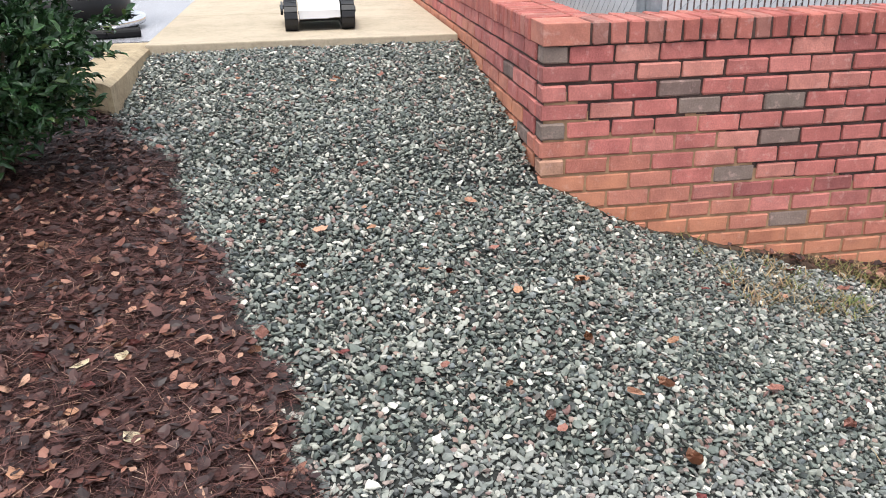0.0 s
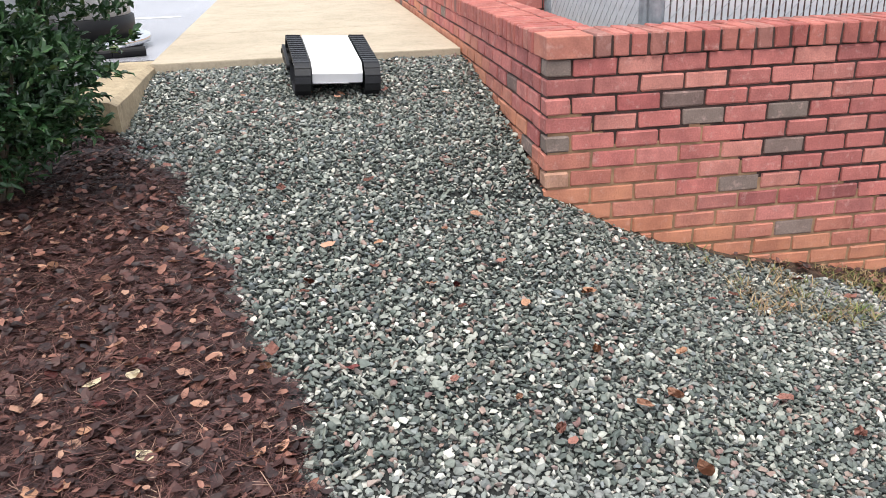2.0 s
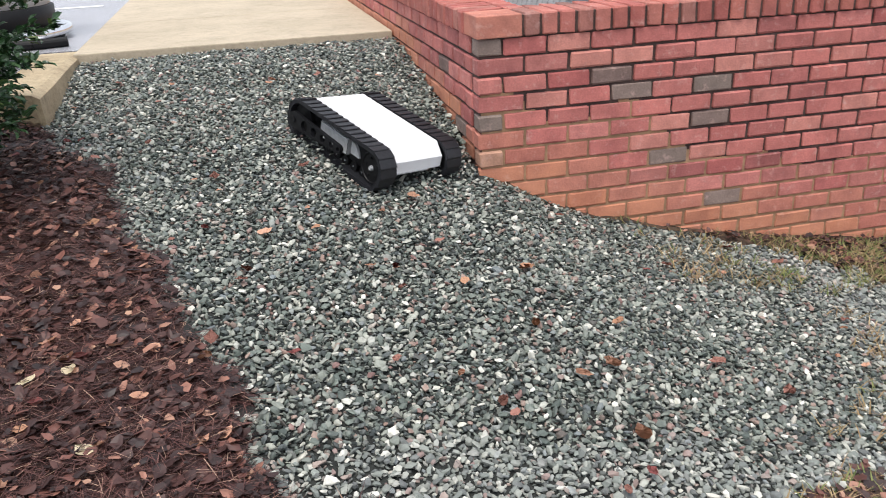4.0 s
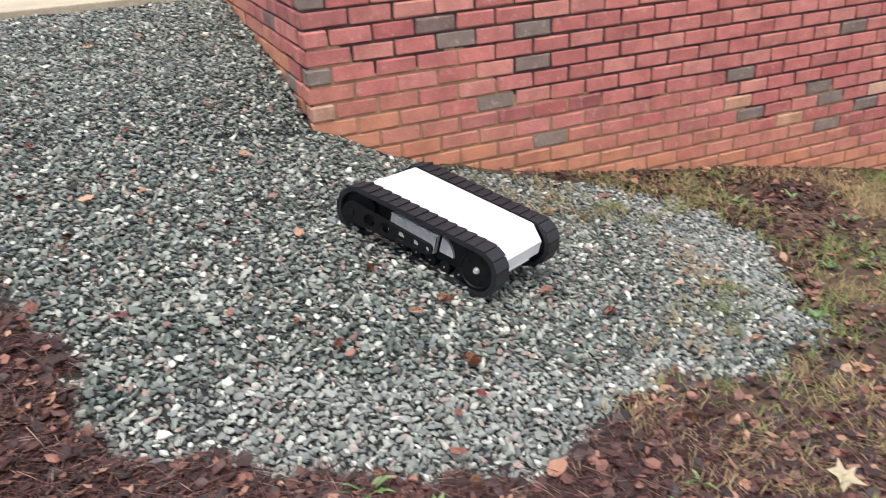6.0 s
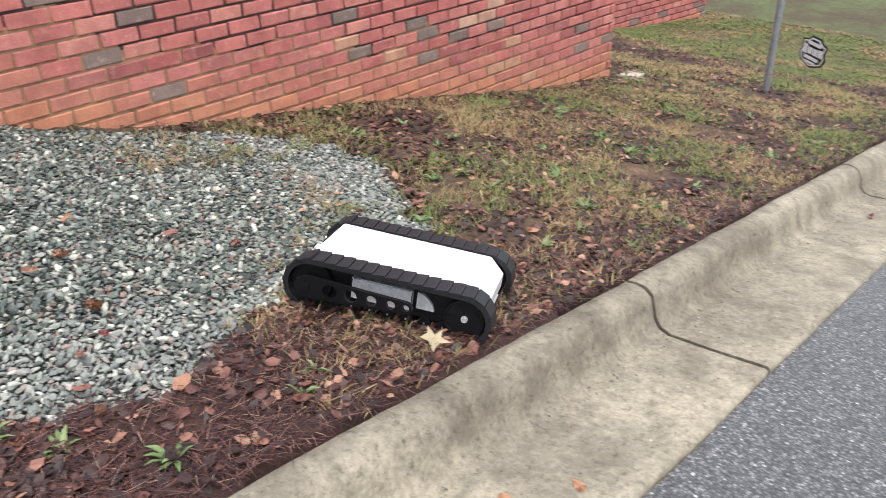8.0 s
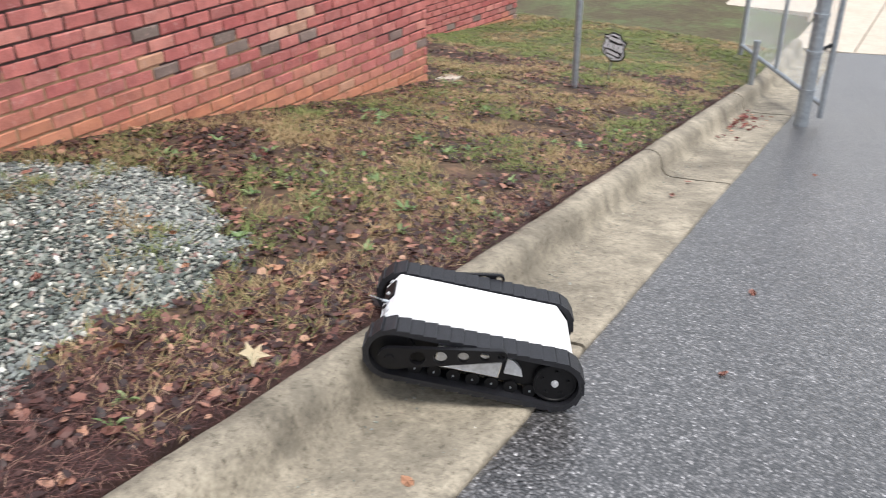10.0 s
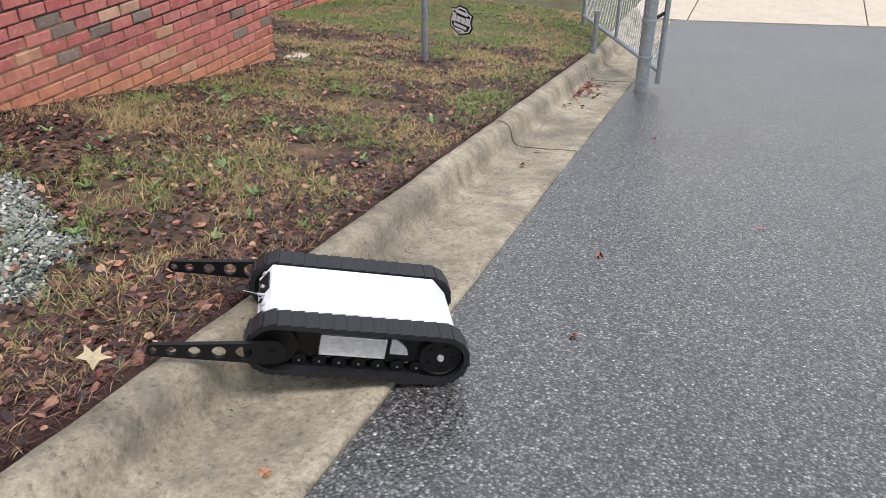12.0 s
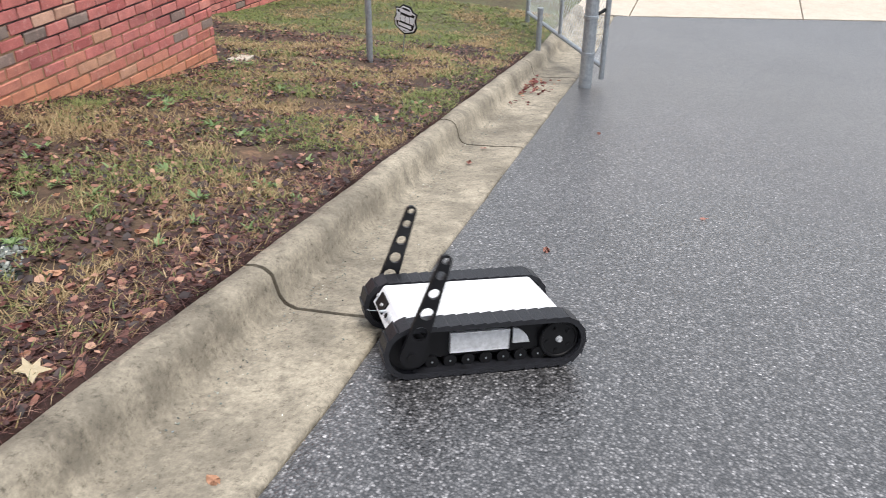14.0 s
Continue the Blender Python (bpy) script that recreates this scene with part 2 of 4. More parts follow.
def rod(bm, a, b, r, seg=12, r2=None):
    a, b = Vector(a), Vector(b)
    d = b - a
    m = Matrix.Translation((a + b) / 2) @ d.to_track_quat("Z", "Y").to_matrix().to_4x4()
    bmesh.ops.create_cone(bm, cap_ends=True, segments=seg, radius1=r, radius2=r if r2 is None else r2, depth=d.length, matrix=m)
    return bm


def prism(bm, outline, y0, y1):
    """Extrudes an outline in x, z along y."""
    lo = [bm.verts.new((x, y0, z)) for x, z in outline]
    hi = [bm.verts.new((x, y1, z)) for x, z in outline]
    bm.faces.new(lo)
    bm.faces.new(hi[::-1])
    k = len(lo)
    for i in range(k):
        bm.faces.new((lo[i], hi[i], hi[(i + 1) % k], lo[(i + 1) % k]))
    bmesh.ops.recalc_face_normals(bm, faces=bm.faces)
    return bm


def raw(name, verts, faces, mat, parent=None, smooth=False):
    me = bpy.data.meshes.new(name)
    me.from_pydata(verts, [], faces)
    me.materials.append(mat)
    if smooth:
        me.polygons.foreach_set("use_smooth", [True] * len(me.polygons))
    me.update()
    ob = new(name, me)
    if parent is not None:
        ob.parent = parent
    return ob


# ---- lie of the land ----
WX = [-60, -8, -2, -1, 0, 0.13, 0.32, 0.5, 0.8, 1, 1.5, 2.5, 3.3, 4.3, 5.45, 7, 9, 12, 200]
WZ = [1.34, 1.3, 1.2, 1.13, 1.01, 0.94, 0.84, 0.755, 0.66, 0.605, 0.5, 0.345, 0.18, -0.03, -0.185, -0.42, -0.72, -0.95, -1.3]
SY = [0, 0.3, 0.6, 1.08, 1.5, 1.9, 4]
SZ = [1.01, 1.12, 1.19, 1.265, 1.335, 1.362, 1.362]
WALL_X0, WALL_X1, CAP_Z = -0.022, 5.445, 1.6


def kerb_y(x):
    return -2.5 + 0.0457 * (x - 1.6)


def kerb_z(x):
    return float(np.interp(x, [-60, -6, -3, 9, 12, 200], [1.4, 1.35, 1.167, -0.782, -1.05, -1.4]))


def height(x, y):
    """The ground's height above the datum."""
    yk = kerb_y(x)
    zw = float(np.interp(x, WX, WZ))
    if y <= 0 or x > WALL_X1:
        s = min(1.0, max(0.0, (y - yk) / -yk)) if y < 0 else 1.0
        sag = 0.05 * math.sin(math.pi * s) * float(np.interp(x, [-1.2, -0.5, 0.9, 2.2], [0, 1, 1, 0]))
        hollow = 0.025 * math.exp(-((x + 0.3) / 0.3) ** 2 - ((y + 0.25) / 0.45) ** 2)
        return (1 - s) * (kerb_z(x) - 0.004) + s * zw - sag - hollow
    side = float(np.interp(y, SY, SZ))
    dip = 0.085 * min(1.0, max(0.0, (-1.35 - x) / 0.4)) * float(np.interp(y, [0, 0.5, 1.2, 1.9], [0, 1, 1, 0]))
    return side + (zw - 1.01) * (1 - min(1.0, y / 1.9)) - dip - 0.03 * math.sin(math.pi * min(1.0, y / 1.9)) * float(np.interp(x, [-1.6, -1.1, -0.4, -0.1], [0, 1, 1, 0]))


def road_z(x, y):
    return kerb_z(x) - 0.125


# outline of the gravel patch, clockwise from the slab's corner
GRAVEL = [(-2.0, 1.93), (-2.0, 0.95), (-1.9, 0.6), (-1.85, 0.42), (-1.72, 0.2), (-1.59, 0.02), (-1.51, -0.43), (-1.36, -0.82), (-1.22, -1.23), (-1.15, -1.57), (-1.05, -1.85),
          (-0.63, -2.05), (-0.31, -2.15), (-0.03, -2.14), (0.3, -1.95), (0.55, -1.8), (0.88, -1.86), (1.21, -1.74), (1.5, -1.52), (1.68, -1.2), (1.82, -0.75), (1.7, -0.4), (1.5, -0.2), (1.11, -0.04), (-0.02, 0.0), (-0.02, 1.93)]


def in_gravel(x, y, fray=0.09):
    q = noise.noise_vector((x * 3.1, y * 3.1, 0.3)) * fray + noise.noise_vector((x * 11, y * 11, 1.3)) * (fray * 0.7)
    if x > 0.75 and y < -0.15:
        q *= 2.4
    if x > -0.3 and y > -0.15:
        q = Vector((0, 0, 0))
    x, y = x + q.x, y + q.y
    inside = False
    for (ax, ay), (bx, by) in zip(GRAVEL, GRAVEL[1:] + GRAVEL[:1]):
        if (ay > y) != (by > y) and x < (bx - ax) * (y - ay) / (by - ay) + ax:
            inside = not inside
    return inside


def zone(x, y):
    """0 gravel bed, 1 mulch, 2 lawn, 3 green lawn."""
    if in_gravel(x, y):
        return 0
    if x < -0.4 or y > 0.1 and x < 0:
        return 1
    w = noise.noise((x * 2.2, y * 2.2, 5.0))
    edge = kerb_y(x) + max(0.24, 0.55 - 0.3 * max(0.0, x - 0.9))
    if x < 8.0 and y < edge + 0.25 * w:
        return 1
    if 1.6 < x < 5.4 and y > -0.2 + 0.3 * w:
        return 1
    if x > 7.9 + 0.9 * w:
        return 3
    return 2


def spaced(lo, hi, fine_lo, fine_hi, step):
    mid = list(np.arange(fine_lo, fine_hi + 1e-6, step))
    out, s = [], step
    v = fine_hi
    right = []
    while v < hi:
        s *= 1.5
        v = min(hi, v + s)
        right.append(v)
    v, s, left = fine_lo, step, []
    while v > lo:
        s *= 1.5
        v = max(lo, v - s)
        left.append(v)
    return left[::-1] + mid + right


def build_ground():
    xs = spaced(-150, 200, -3.0, 7.0, 0.06)
    ys = spaced(-150, 200, -2.66, 2.0, 0.06)
    verts, faces, idx = [], [], []
    for y in ys:
        for x in xs:
            z = height(x, y)
            if y < kerb_y(x) - 0.02:
                z = kerb_z(x) - 0.33
            elif -3 < x < 7 and y < 2:
                z += 0.012 * noise.noise((x * 5, y * 5, 0))
            if in_gravel(x, y):
                z -= 0.016
            if -1.97 < x < 0.2 and y > 1.94 or x < -1.9 and y > 1.5 or 0.0 < x < WALL_X1 - 0.1 and y > 0.1:
                z = min(z, 1.0) - 0.3 if x < 0.2 else min(z - 0.25, 0.9)
            verts.append((x, y, z))
    w = len(xs)
    for j in range(len(ys) - 1):
        for i in range(w - 1):
            faces.append((j * w + i, j * w + i + 1, j * w + w + i + 1, j * w + w + i))
            idx.append(zone((xs[i] + xs[i + 1]) / 2, (ys[j] + ys[j + 1]) / 2))
    g = raw("ground", verts, faces, bed_mat, None, True)
    for m in (mulch_mat, lawn_mat, green_mat):
        g.data.materials.append(m)
    g.data.polygons.foreach_set("material_index", idx)
    tagged(g, "sloping bare soil with gravel bed, mulch and patchy lawn", "ground", kind="structure")


build_ground()


# ---- kerb, gutter, road ----
def strip(profile, x0, x1, step, mat, name, wobble=0.0):
    """Sweeps a profile of (offset across, height) along the kerb line."""
    n = max(2, int((x1 - x0) / step))
    verts, faces = [], []
    k = len(profile)
    for i in range(n + 1):
        x = x0 + (x1 - x0) * i / n
        for a, (dy, dz) in enumerate(profile):
            q = wobble * noise.noise((x * 2.3, a * 0.7, 3.0)) + 0.5 * wobble * noise.noise((x * 9, a * 1.3, 8.0))
            verts.append((x, kerb_y(x) + dy + q, kerb_z(x) + dz + 0.6 * q))
    for i in range(n):
        for a in range(k):
            b = (a + 1) % k
            faces.append((i * k + a, i * k + b, i * k + k + b, i * k + k + a))
    m = len(verts)
    verts += verts[:k] + verts[n * k:n * k + k]
    faces.append(tuple(m + a for a in range(k))[::-1])
    faces.append(tuple(m + k + a for a in range(k)))
    ob = raw(name, verts, faces, mat, None, True)
    return ob


KERB = [(0.0, -0.02), (-0.012, 0.0), (-0.05, 0.008), (-0.095, 0.002), (-0.125, -0.02), (-0.14, -0.06), (-0.152, -0.11), (-0.175, -0.145), (-0.215, -0.158),
        (-0.40, -0.146), (-0.597, -0.124), (-0.61, -0.135), (-0.61, -0.3), (0.0, -0.3)]


def build_kerb():
    joints = [-14.0, -10.9, -7.8, -4.7, -1.55, 1.62, 4.42, 7.5, 10.6, 12.09]
    for a, b in zip(joints, joints[1:]):
        ob = strip(KERB, a + 0.012, b - 0.012, 0.04, kerb_mat, "kerb", 0.006)
        tagged(ob, "weathered concrete kerb and gutter section with dirty stains", "kerb", "kerb sections", "structure")


build_kerb()


def build_road():
    xs = spaced(-60, 12.09, -2.0, 6.0, 0.25)
    verts, faces = [], []
    offs = [-0.612, -0.66, -0.9, -1.4, -2.2, -3.5, -5, -7, -10]
    for x in xs:
        for d in offs:
            q = 0.012 * noise.noise((x * 6, d, 0)) if d == -0.612 else 0.0
            xs_ = x + max(0.0, x - 8.0) / 4.09 * 0.277 * (-0.62 - d)
            verts.append((xs_, kerb_y(x) + d + min(0.0, q), road_z(xs_, 0) + 0.012 * noise.noise((x * 0.8, d, 2.0)) - (0.004 if d < -0.65 else 0.012)))
    k = len(offs)
    for i in range(len(xs) - 1):
        for a in range(k - 1):
            faces.append((i * k + a, i * k + a + 1, i * k + k + a + 1, i * k + k + a))
    tagged(raw("road", verts, faces, asphalt_mat, None, True), "sloping driveway of worn grey asphalt", "road", kind="structure")
    # concrete yard beyond the asphalt, in slabs
    for i, (x0, x1) in enumerate(((12.1, 16.5), (16.515, 21.0), (21.015, 32.0))):
        for y0, y1 in ((-13.0, -7.9), (-7.88, -5.35), (-5.33, -2.86), (-2.84, -2.0), (-1.985, 1.3), (1.315, 6.0)):
            z0, z1 = kerb_z(x0) - 0.118, kerb_z(x1) - 0.118
            if y0 > -2.1:
                z0, z1 = height(x0, -1) + 0.02, height(x1, -1) + 0.02
            bm = bmesh.new()
            box(bm, x0 + (1.5 if y0 > -2.1 and i == 0 else 0.0), x1, y0, y1, -0.15, 0.0)
            for v in bm.verts:
                v.co.x += 0.277 * max(0.0, -2.64 - v.co.y)
                v.co.z += kerb_z(v.co.x) - 0.118 if y0 < -2.1 else z0 + (z1 - z0) * (v.co.x - x0) / (x1 - x0)
            tagged(obj("concrete_slab", bm, pad_mat), "pale concrete yard slab with a straight joint", "pavement", "yard slabs", "structure")


build_road()


# ---- walkway slab and car park ----
def build_walkway():
    for y0, y1 in ((1.92, 3.4), (3.412, 6.2), (6.212, 9.0), (9.012, 14.0)):
        bm = bmesh.new()
        box(bm, -1.95, WALL_X0 - 0.012, y0, y1, 1.2, 1.402, 0.008)
        tagged(obj("walkway_slab", bm, walk_mat), "tan concrete walkway slab with a rough edge", "pavement", "walkway slabs", "structure")
    # low flank kerb that falls towards the mulch
    bm = bmesh.new()
    prof = [(-2.16, 1.395), (-1.96, 1.395), (-1.925, 1.375), (-1.90, 0.9), (-2.16, 0.9)]
    ends = []
    for y, dz in ((2.1, 0.0), (1.6, 0.004), (1.1, -0.004), (0.74, 0.0)):
        ends.append([bm.verts.new((x - (0.05 if x < -2.1 and y < 1 else 0), y + (0.16 if x < -2.1 and y < 1 else 0), z + dz)) for x, z in prof])
    for a, b in zip(ends, ends[1:]):
        for i in range(5):
            bm.faces.new((a[i], a[(i + 1) % 5], b[(i + 1) % 5], b[i]))
    bm.faces.new(ends[0])
    bm.faces.new(ends[-1][::-1])
    bmesh.ops.recalc_face_normals(bm, faces=bm.faces)
    tagged(obj("flank_kerb", bm, flank_mat), "low tan concrete kerb end beside the gravel", "kerb", kind="structure")
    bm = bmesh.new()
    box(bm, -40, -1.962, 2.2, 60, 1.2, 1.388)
    tagged(obj("car_park", bm, lot_mat), "asphalt car park with the sky's sheen painted into its pale colour", "pavement", kind="structure")
    for y in (2.5, 5.0, 7.5):
        bm = bmesh.new()
        box(bm, -6.5, -2.15, y, y + 0.11, 1.389, 1.393)
        tagged(obj("parking_line", bm, paint_mat), "white painted parking line on asphalt", "road marking", "parking lines", "structure")


build_walkway()


# ---- brick walls ----
COURSE, MODULE, JOINT = 0.0813, 0.2035, 0.0125


def brick_mesh(name, lx, ly, lz, mat, seed):
    """One brick about its centre, with worn front edges."""
    rnd = random.Random(seed)
    bm = bmesh.new()
    box(bm, -lx / 2, lx / 2, -ly / 2, ly / 2, -lz / 2, lz / 2)
    bmesh.ops.bevel(bm, geom=list(bm.edges), offset=0.0055, segments=1, affect="EDGES")
    for v in bm.verts:
        v.co += Vector((rnd.uniform(-1, 1), rnd.uniform(-1, 1), rnd.uniform(-1, 1))) * 0.0028
    me = bpy.data.meshes.new(name)
    bm.to_mesh(me)
    bm.free()
    me.materials.append(mat)
    return me


BRICKS = {}
for kind_, mat_ in (("red", brick_red), ("clay", brick_clay), ("dusty", brick_dusty), ("dark", brick_dark), ("pale", brick_pale)):
    BRICKS[kind_, "long"] = [brick_mesh("brick", MODULE - JOINT, 0.09, COURSE - JOINT, mat_, s) for s in range(4)]
    BRICKS[kind_, "short"] = [brick_mesh("brick", 0.092 + 0.018, 0.09, COURSE - JOINT, mat_, s + 9) for s in range(2)]

# grey-flashed and pale bricks of the front wall: course, place along the course
DARK = {(1, 0), (3, 3), (4, 3), (4, 5), (5, 0), (6, 5), (8, 4), (11, 6), (12, 12), (13, 17), (14, 15), (12, 15), (16, 24), (18, 26), (18, 24), (3, 13), (4, 13), (8, 22), (10, 24), (7, 18)}
PALE = {(7, 0), (11, 12), (13, 14), (11, 19), (19, 21), (17, 19), (17, 20), (15, 20), (12, 17)}


def brick_at(parent, me, m, rnd):
    ob = new("brick", me)
    ob.parent = parent
    j = pose(rnd.uniform(-0.001, 0.001), rnd.uniform(-0.0015, 0.0015), rnd.uniform(-0.0015, 0.0015), rnd.uniform(-0.4, 0.4), rnd.uniform(-0.5, 0.5), rnd.uniform(-0.5, 0.5))
    ob.matrix_basis = m @ j
    return ob


def joined(name, items, parent, label):
    """Far bricks in one mesh: (mesh, pose) pairs."""
    verts, faces, idx, mats = [], [], [], []
    for me, m in items:
        k = len(verts)
        if me.materials[0] not in mats:
            mats.append(me.materials[0])
        verts += [tuple(m @ v.co) for v in me.vertices]
        faces += [tuple(k + i for i in p.vertices) for p in me.polygons]
        idx += [mats.index(me.materials[0])] * len(me.polygons)
    ob = raw(name, verts, faces, mats[0], parent)
    for mm in mats[1:]:
        ob.data.materials.append(mm)
    ob.data.polygons.foreach_set("material_index", idx)
    tagged(ob, label, kind="stuff")
    return ob


def courses(length, gap_at_end=True):
    """Brick centres and lengths along a course: odd courses start with a header."""
    out = {}
    for odd in (True, False):
        row, a = [], 0.0
        edge = 0.12 if odd else 0.221
        while a < length - 0.03:
            b = min(edge, length + JOINT)
            row.append(((a + b - JOINT) / 2, b - a - JOINT))
            a, edge = b, edge + MODULE
        out[odd] = row
    return out


def brick_wall(name, label, frame_m, length, low, thick, near, rnd, special=True):
    """A wall whose face lies in y = 0 of frame_m and runs along its x, hung from CAP_Z down to low(x)."""
    wall = empty(name, frame_m)
    bm = bmesh.new()
    n = max(2, int(length / 0.4))
    bottom = min(low(length * i / n) for i in range(n + 1)) - 0.25
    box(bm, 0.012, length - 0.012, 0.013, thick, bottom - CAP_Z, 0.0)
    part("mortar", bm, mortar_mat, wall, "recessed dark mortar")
    bm = bmesh.new()
    s = 0.013
    while s < length - 0.05 and special:
        e = min(length - 0.013, s + 0.05)
        g = low((s + e) / 2) - CAP_Z
        box(bm, s, e, 0.0085, 0.0125, g - 0.2, min(-0.02, g + 0.44 + 0.22 * noise.noise((s * 2.1, 0.0, 4.0))))
        s = e
    if special:
        part("mortar", bm, sandy_mortar, wall, "clay-washed sandy mortar")
    rows, far, count = courses(length), [], 0
    for r in range(1, 40):
        zc = -(r - 0.5) * COURSE
        for k, (c, ln) in enumerate(rows[bool(r % 2)]):
            g = low(c) - CAP_Z
            if zc + COURSE / 2 < g - 0.03:
                continue
            above = (zc - g) / COURSE
            kind = "red"
            if special and (r, k) in DARK:
                kind = "dark"
            elif special and (r, k) in PALE:
                kind = "pale"
            elif not special and rnd.random() < 0.06:
                kind = "dark"
            elif above < (1.5 if special else 0.9) + 1.2 * noise.noise((c * 1.9, r * 0.7, 0.0)):
                kind = "clay"
            elif above < (3.0 if special else 1.4) + 2.0 * noise.noise((c * 2.7, r * 0.9, 3.0)):
                kind = "dusty"
            elif special and c > 2 and rnd.random() < 0.03:
                kind = "pale" if rnd.random() < 0.3 else "dark"
            short = ln < 0.15
            me = rnd.choice(BRICKS[kind, "short" if short else "long"])
            base = 0.11 if short else MODULE - JOINT
            m = pose(c, 0.045, zc) @ Matrix.Diagonal((ln / base, 1, 1, 1))
            if near(c) and count < 300:
                ob = brick_at(wall, me, pose(c, 0.045, zc), rnd)
                ob.scale.x = ln / base
                count += 1
            else:
                far.append((me, m @ pose(0, rnd.uniform(-0.0015, 0.0015), 0, rnd.uniform(-0.4, 0.4), 0, rnd.uniform(-0.4, 0.4))))
    if far:
        joined("brickwork", far, wall, "running-bond red brick courses")
    tagged(wall, label, "wall", kind="structure")
    return wall


rnd_w = random.Random(5)
FRONT = pose(WALL_X0, 0, CAP_Z)
front = brick_wall("wall_front", "red brick retaining wall in running bond with clay splashes", FRONT, WALL_X1 - WALL_X0, lambda x: height(x + WALL_X0, -0.01), 0.28, lambda x: x < 3.4, rnd_w)
SIDE = Matrix.Translation((WALL_X0, 4.1, CAP_Z)) @ pose(0, 0, 0, 0, 0, -90)
side = brick_wall("wall_side", "red brick wall beside the walkway", SIDE, 4.1 - 0.1, lambda x: min(1.38, height(-0.05, max(0.0, 4.1 - x))), 0.28, lambda x: True, rnd_w, False)
BEYOND = Matrix.Translation((WALL_X0 + 0.02, 14.0, CAP_Z)) @ pose(0, 0, 0, 0, 0, -90)
beyond = brick_wall("wall_beyond", "red brick wall past a movement joint", BEYOND, 9.88, lambda x: 1.38, 0.28, lambda x: False, rnd_w, False)
END = Matrix.Translation((WALL_X1, 0.1, CAP_Z)) @ pose(0, 0, 0, 0, 0, 90)
end = brick_wall("wall_end", "red brick return wall at the low end", END, 3.0, lambda x: -0.3, 0.28, lambda x: False, rnd_w, False)
FAR = pose(8.2, 1.9, CAP_Z, 0, 0, -6)
far_wall = brick_wall("wall_far", "low red brick wall across the lawn", FAR, 2.35, lambda x: -0.85, 0.3, lambda x: False, rnd_w, False)


def build_cap(name, frame_m, length, corner, limit):
    """A cap of bricks laid on edge, two deep."""
    cap = empty(name, frame_m)
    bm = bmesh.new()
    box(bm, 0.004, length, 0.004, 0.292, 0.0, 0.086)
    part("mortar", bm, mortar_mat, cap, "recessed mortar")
    step = COURSE + 0.0
    me = [brick_mesh("cap_brick", COURSE - JOINT, 0.193, 0.094, brick_cap, s + 20) for s in range(4)]
    back = [brick_mesh("cap_brick", COURSE - JOINT, 0.09, 0.092, brick_cap, s + 30) for s in range(2)]
    x, n = corner, 0
    far = []
    while x < length - 0.04:
        for meshes, y in ((me, 0.0965 - 0.008), (back, 0.244)):
            m = pose(x + step / 2, y, 0.047, rnd_w.uniform(-0.6, 0.6), rnd_w.uniform(-0.6, 0.6), rnd_w.uniform(-0.8, 0.8))
            if x < limit:
                ob = new("cap_brick", rnd_w.choice(meshes))
                ob.parent = cap
                ob.matrix_basis = m
            else:
                far.append((rnd_w.choice(meshes), m))
        x += step
    if far:
        joined("cap_brickwork", far, cap, "bricks on edge")
    tagged(cap, "cap of red bricks laid on edge along the wall top", "wall cap", kind="structure")
    return cap


cap_front = build_cap("wall_cap_front", FRONT, WALL_X1 - WALL_X0, 0.205, 5.0)
bm = bmesh.new()
box(bm, -0.004, 0.198, -0.012, 0.19, 0.0, 0.094, 0.005)
part("corner_brick", bm, brick_dusty, cap_front, "orange-red corner cap brick")
cap_side = build_cap("wall_cap_side", SIDE, 4.1 - 0.2, 0.0, 9)
cap_beyond = build_cap("wall_cap_beyond", BEYOND, 9.86, 0.0, 0)


# ---- tracked robot ----
TRACK_REAR, TRACK_FRONT, TRACK_Z, TRACK_R = -0.405, 0.115, 0.062, 0.087


def stadium(r, seg=14, grow=0.0):
    """Points of the belt's path in x, z with the running length."""
    pts_ = []
    for k in range(seg + 1):
        a = radians(90 + 180 * k / seg)
        pts_.append((TRACK_REAR + r * math.cos(a), TRACK_Z + r * math.sin(a)))
    for k in range(seg + 1):
        a = radians(-90 + 180 * k / seg)
        pts_.append((TRACK_FRONT + r * math.cos(a), TRACK_Z + r * math.sin(a)))
    return pts_


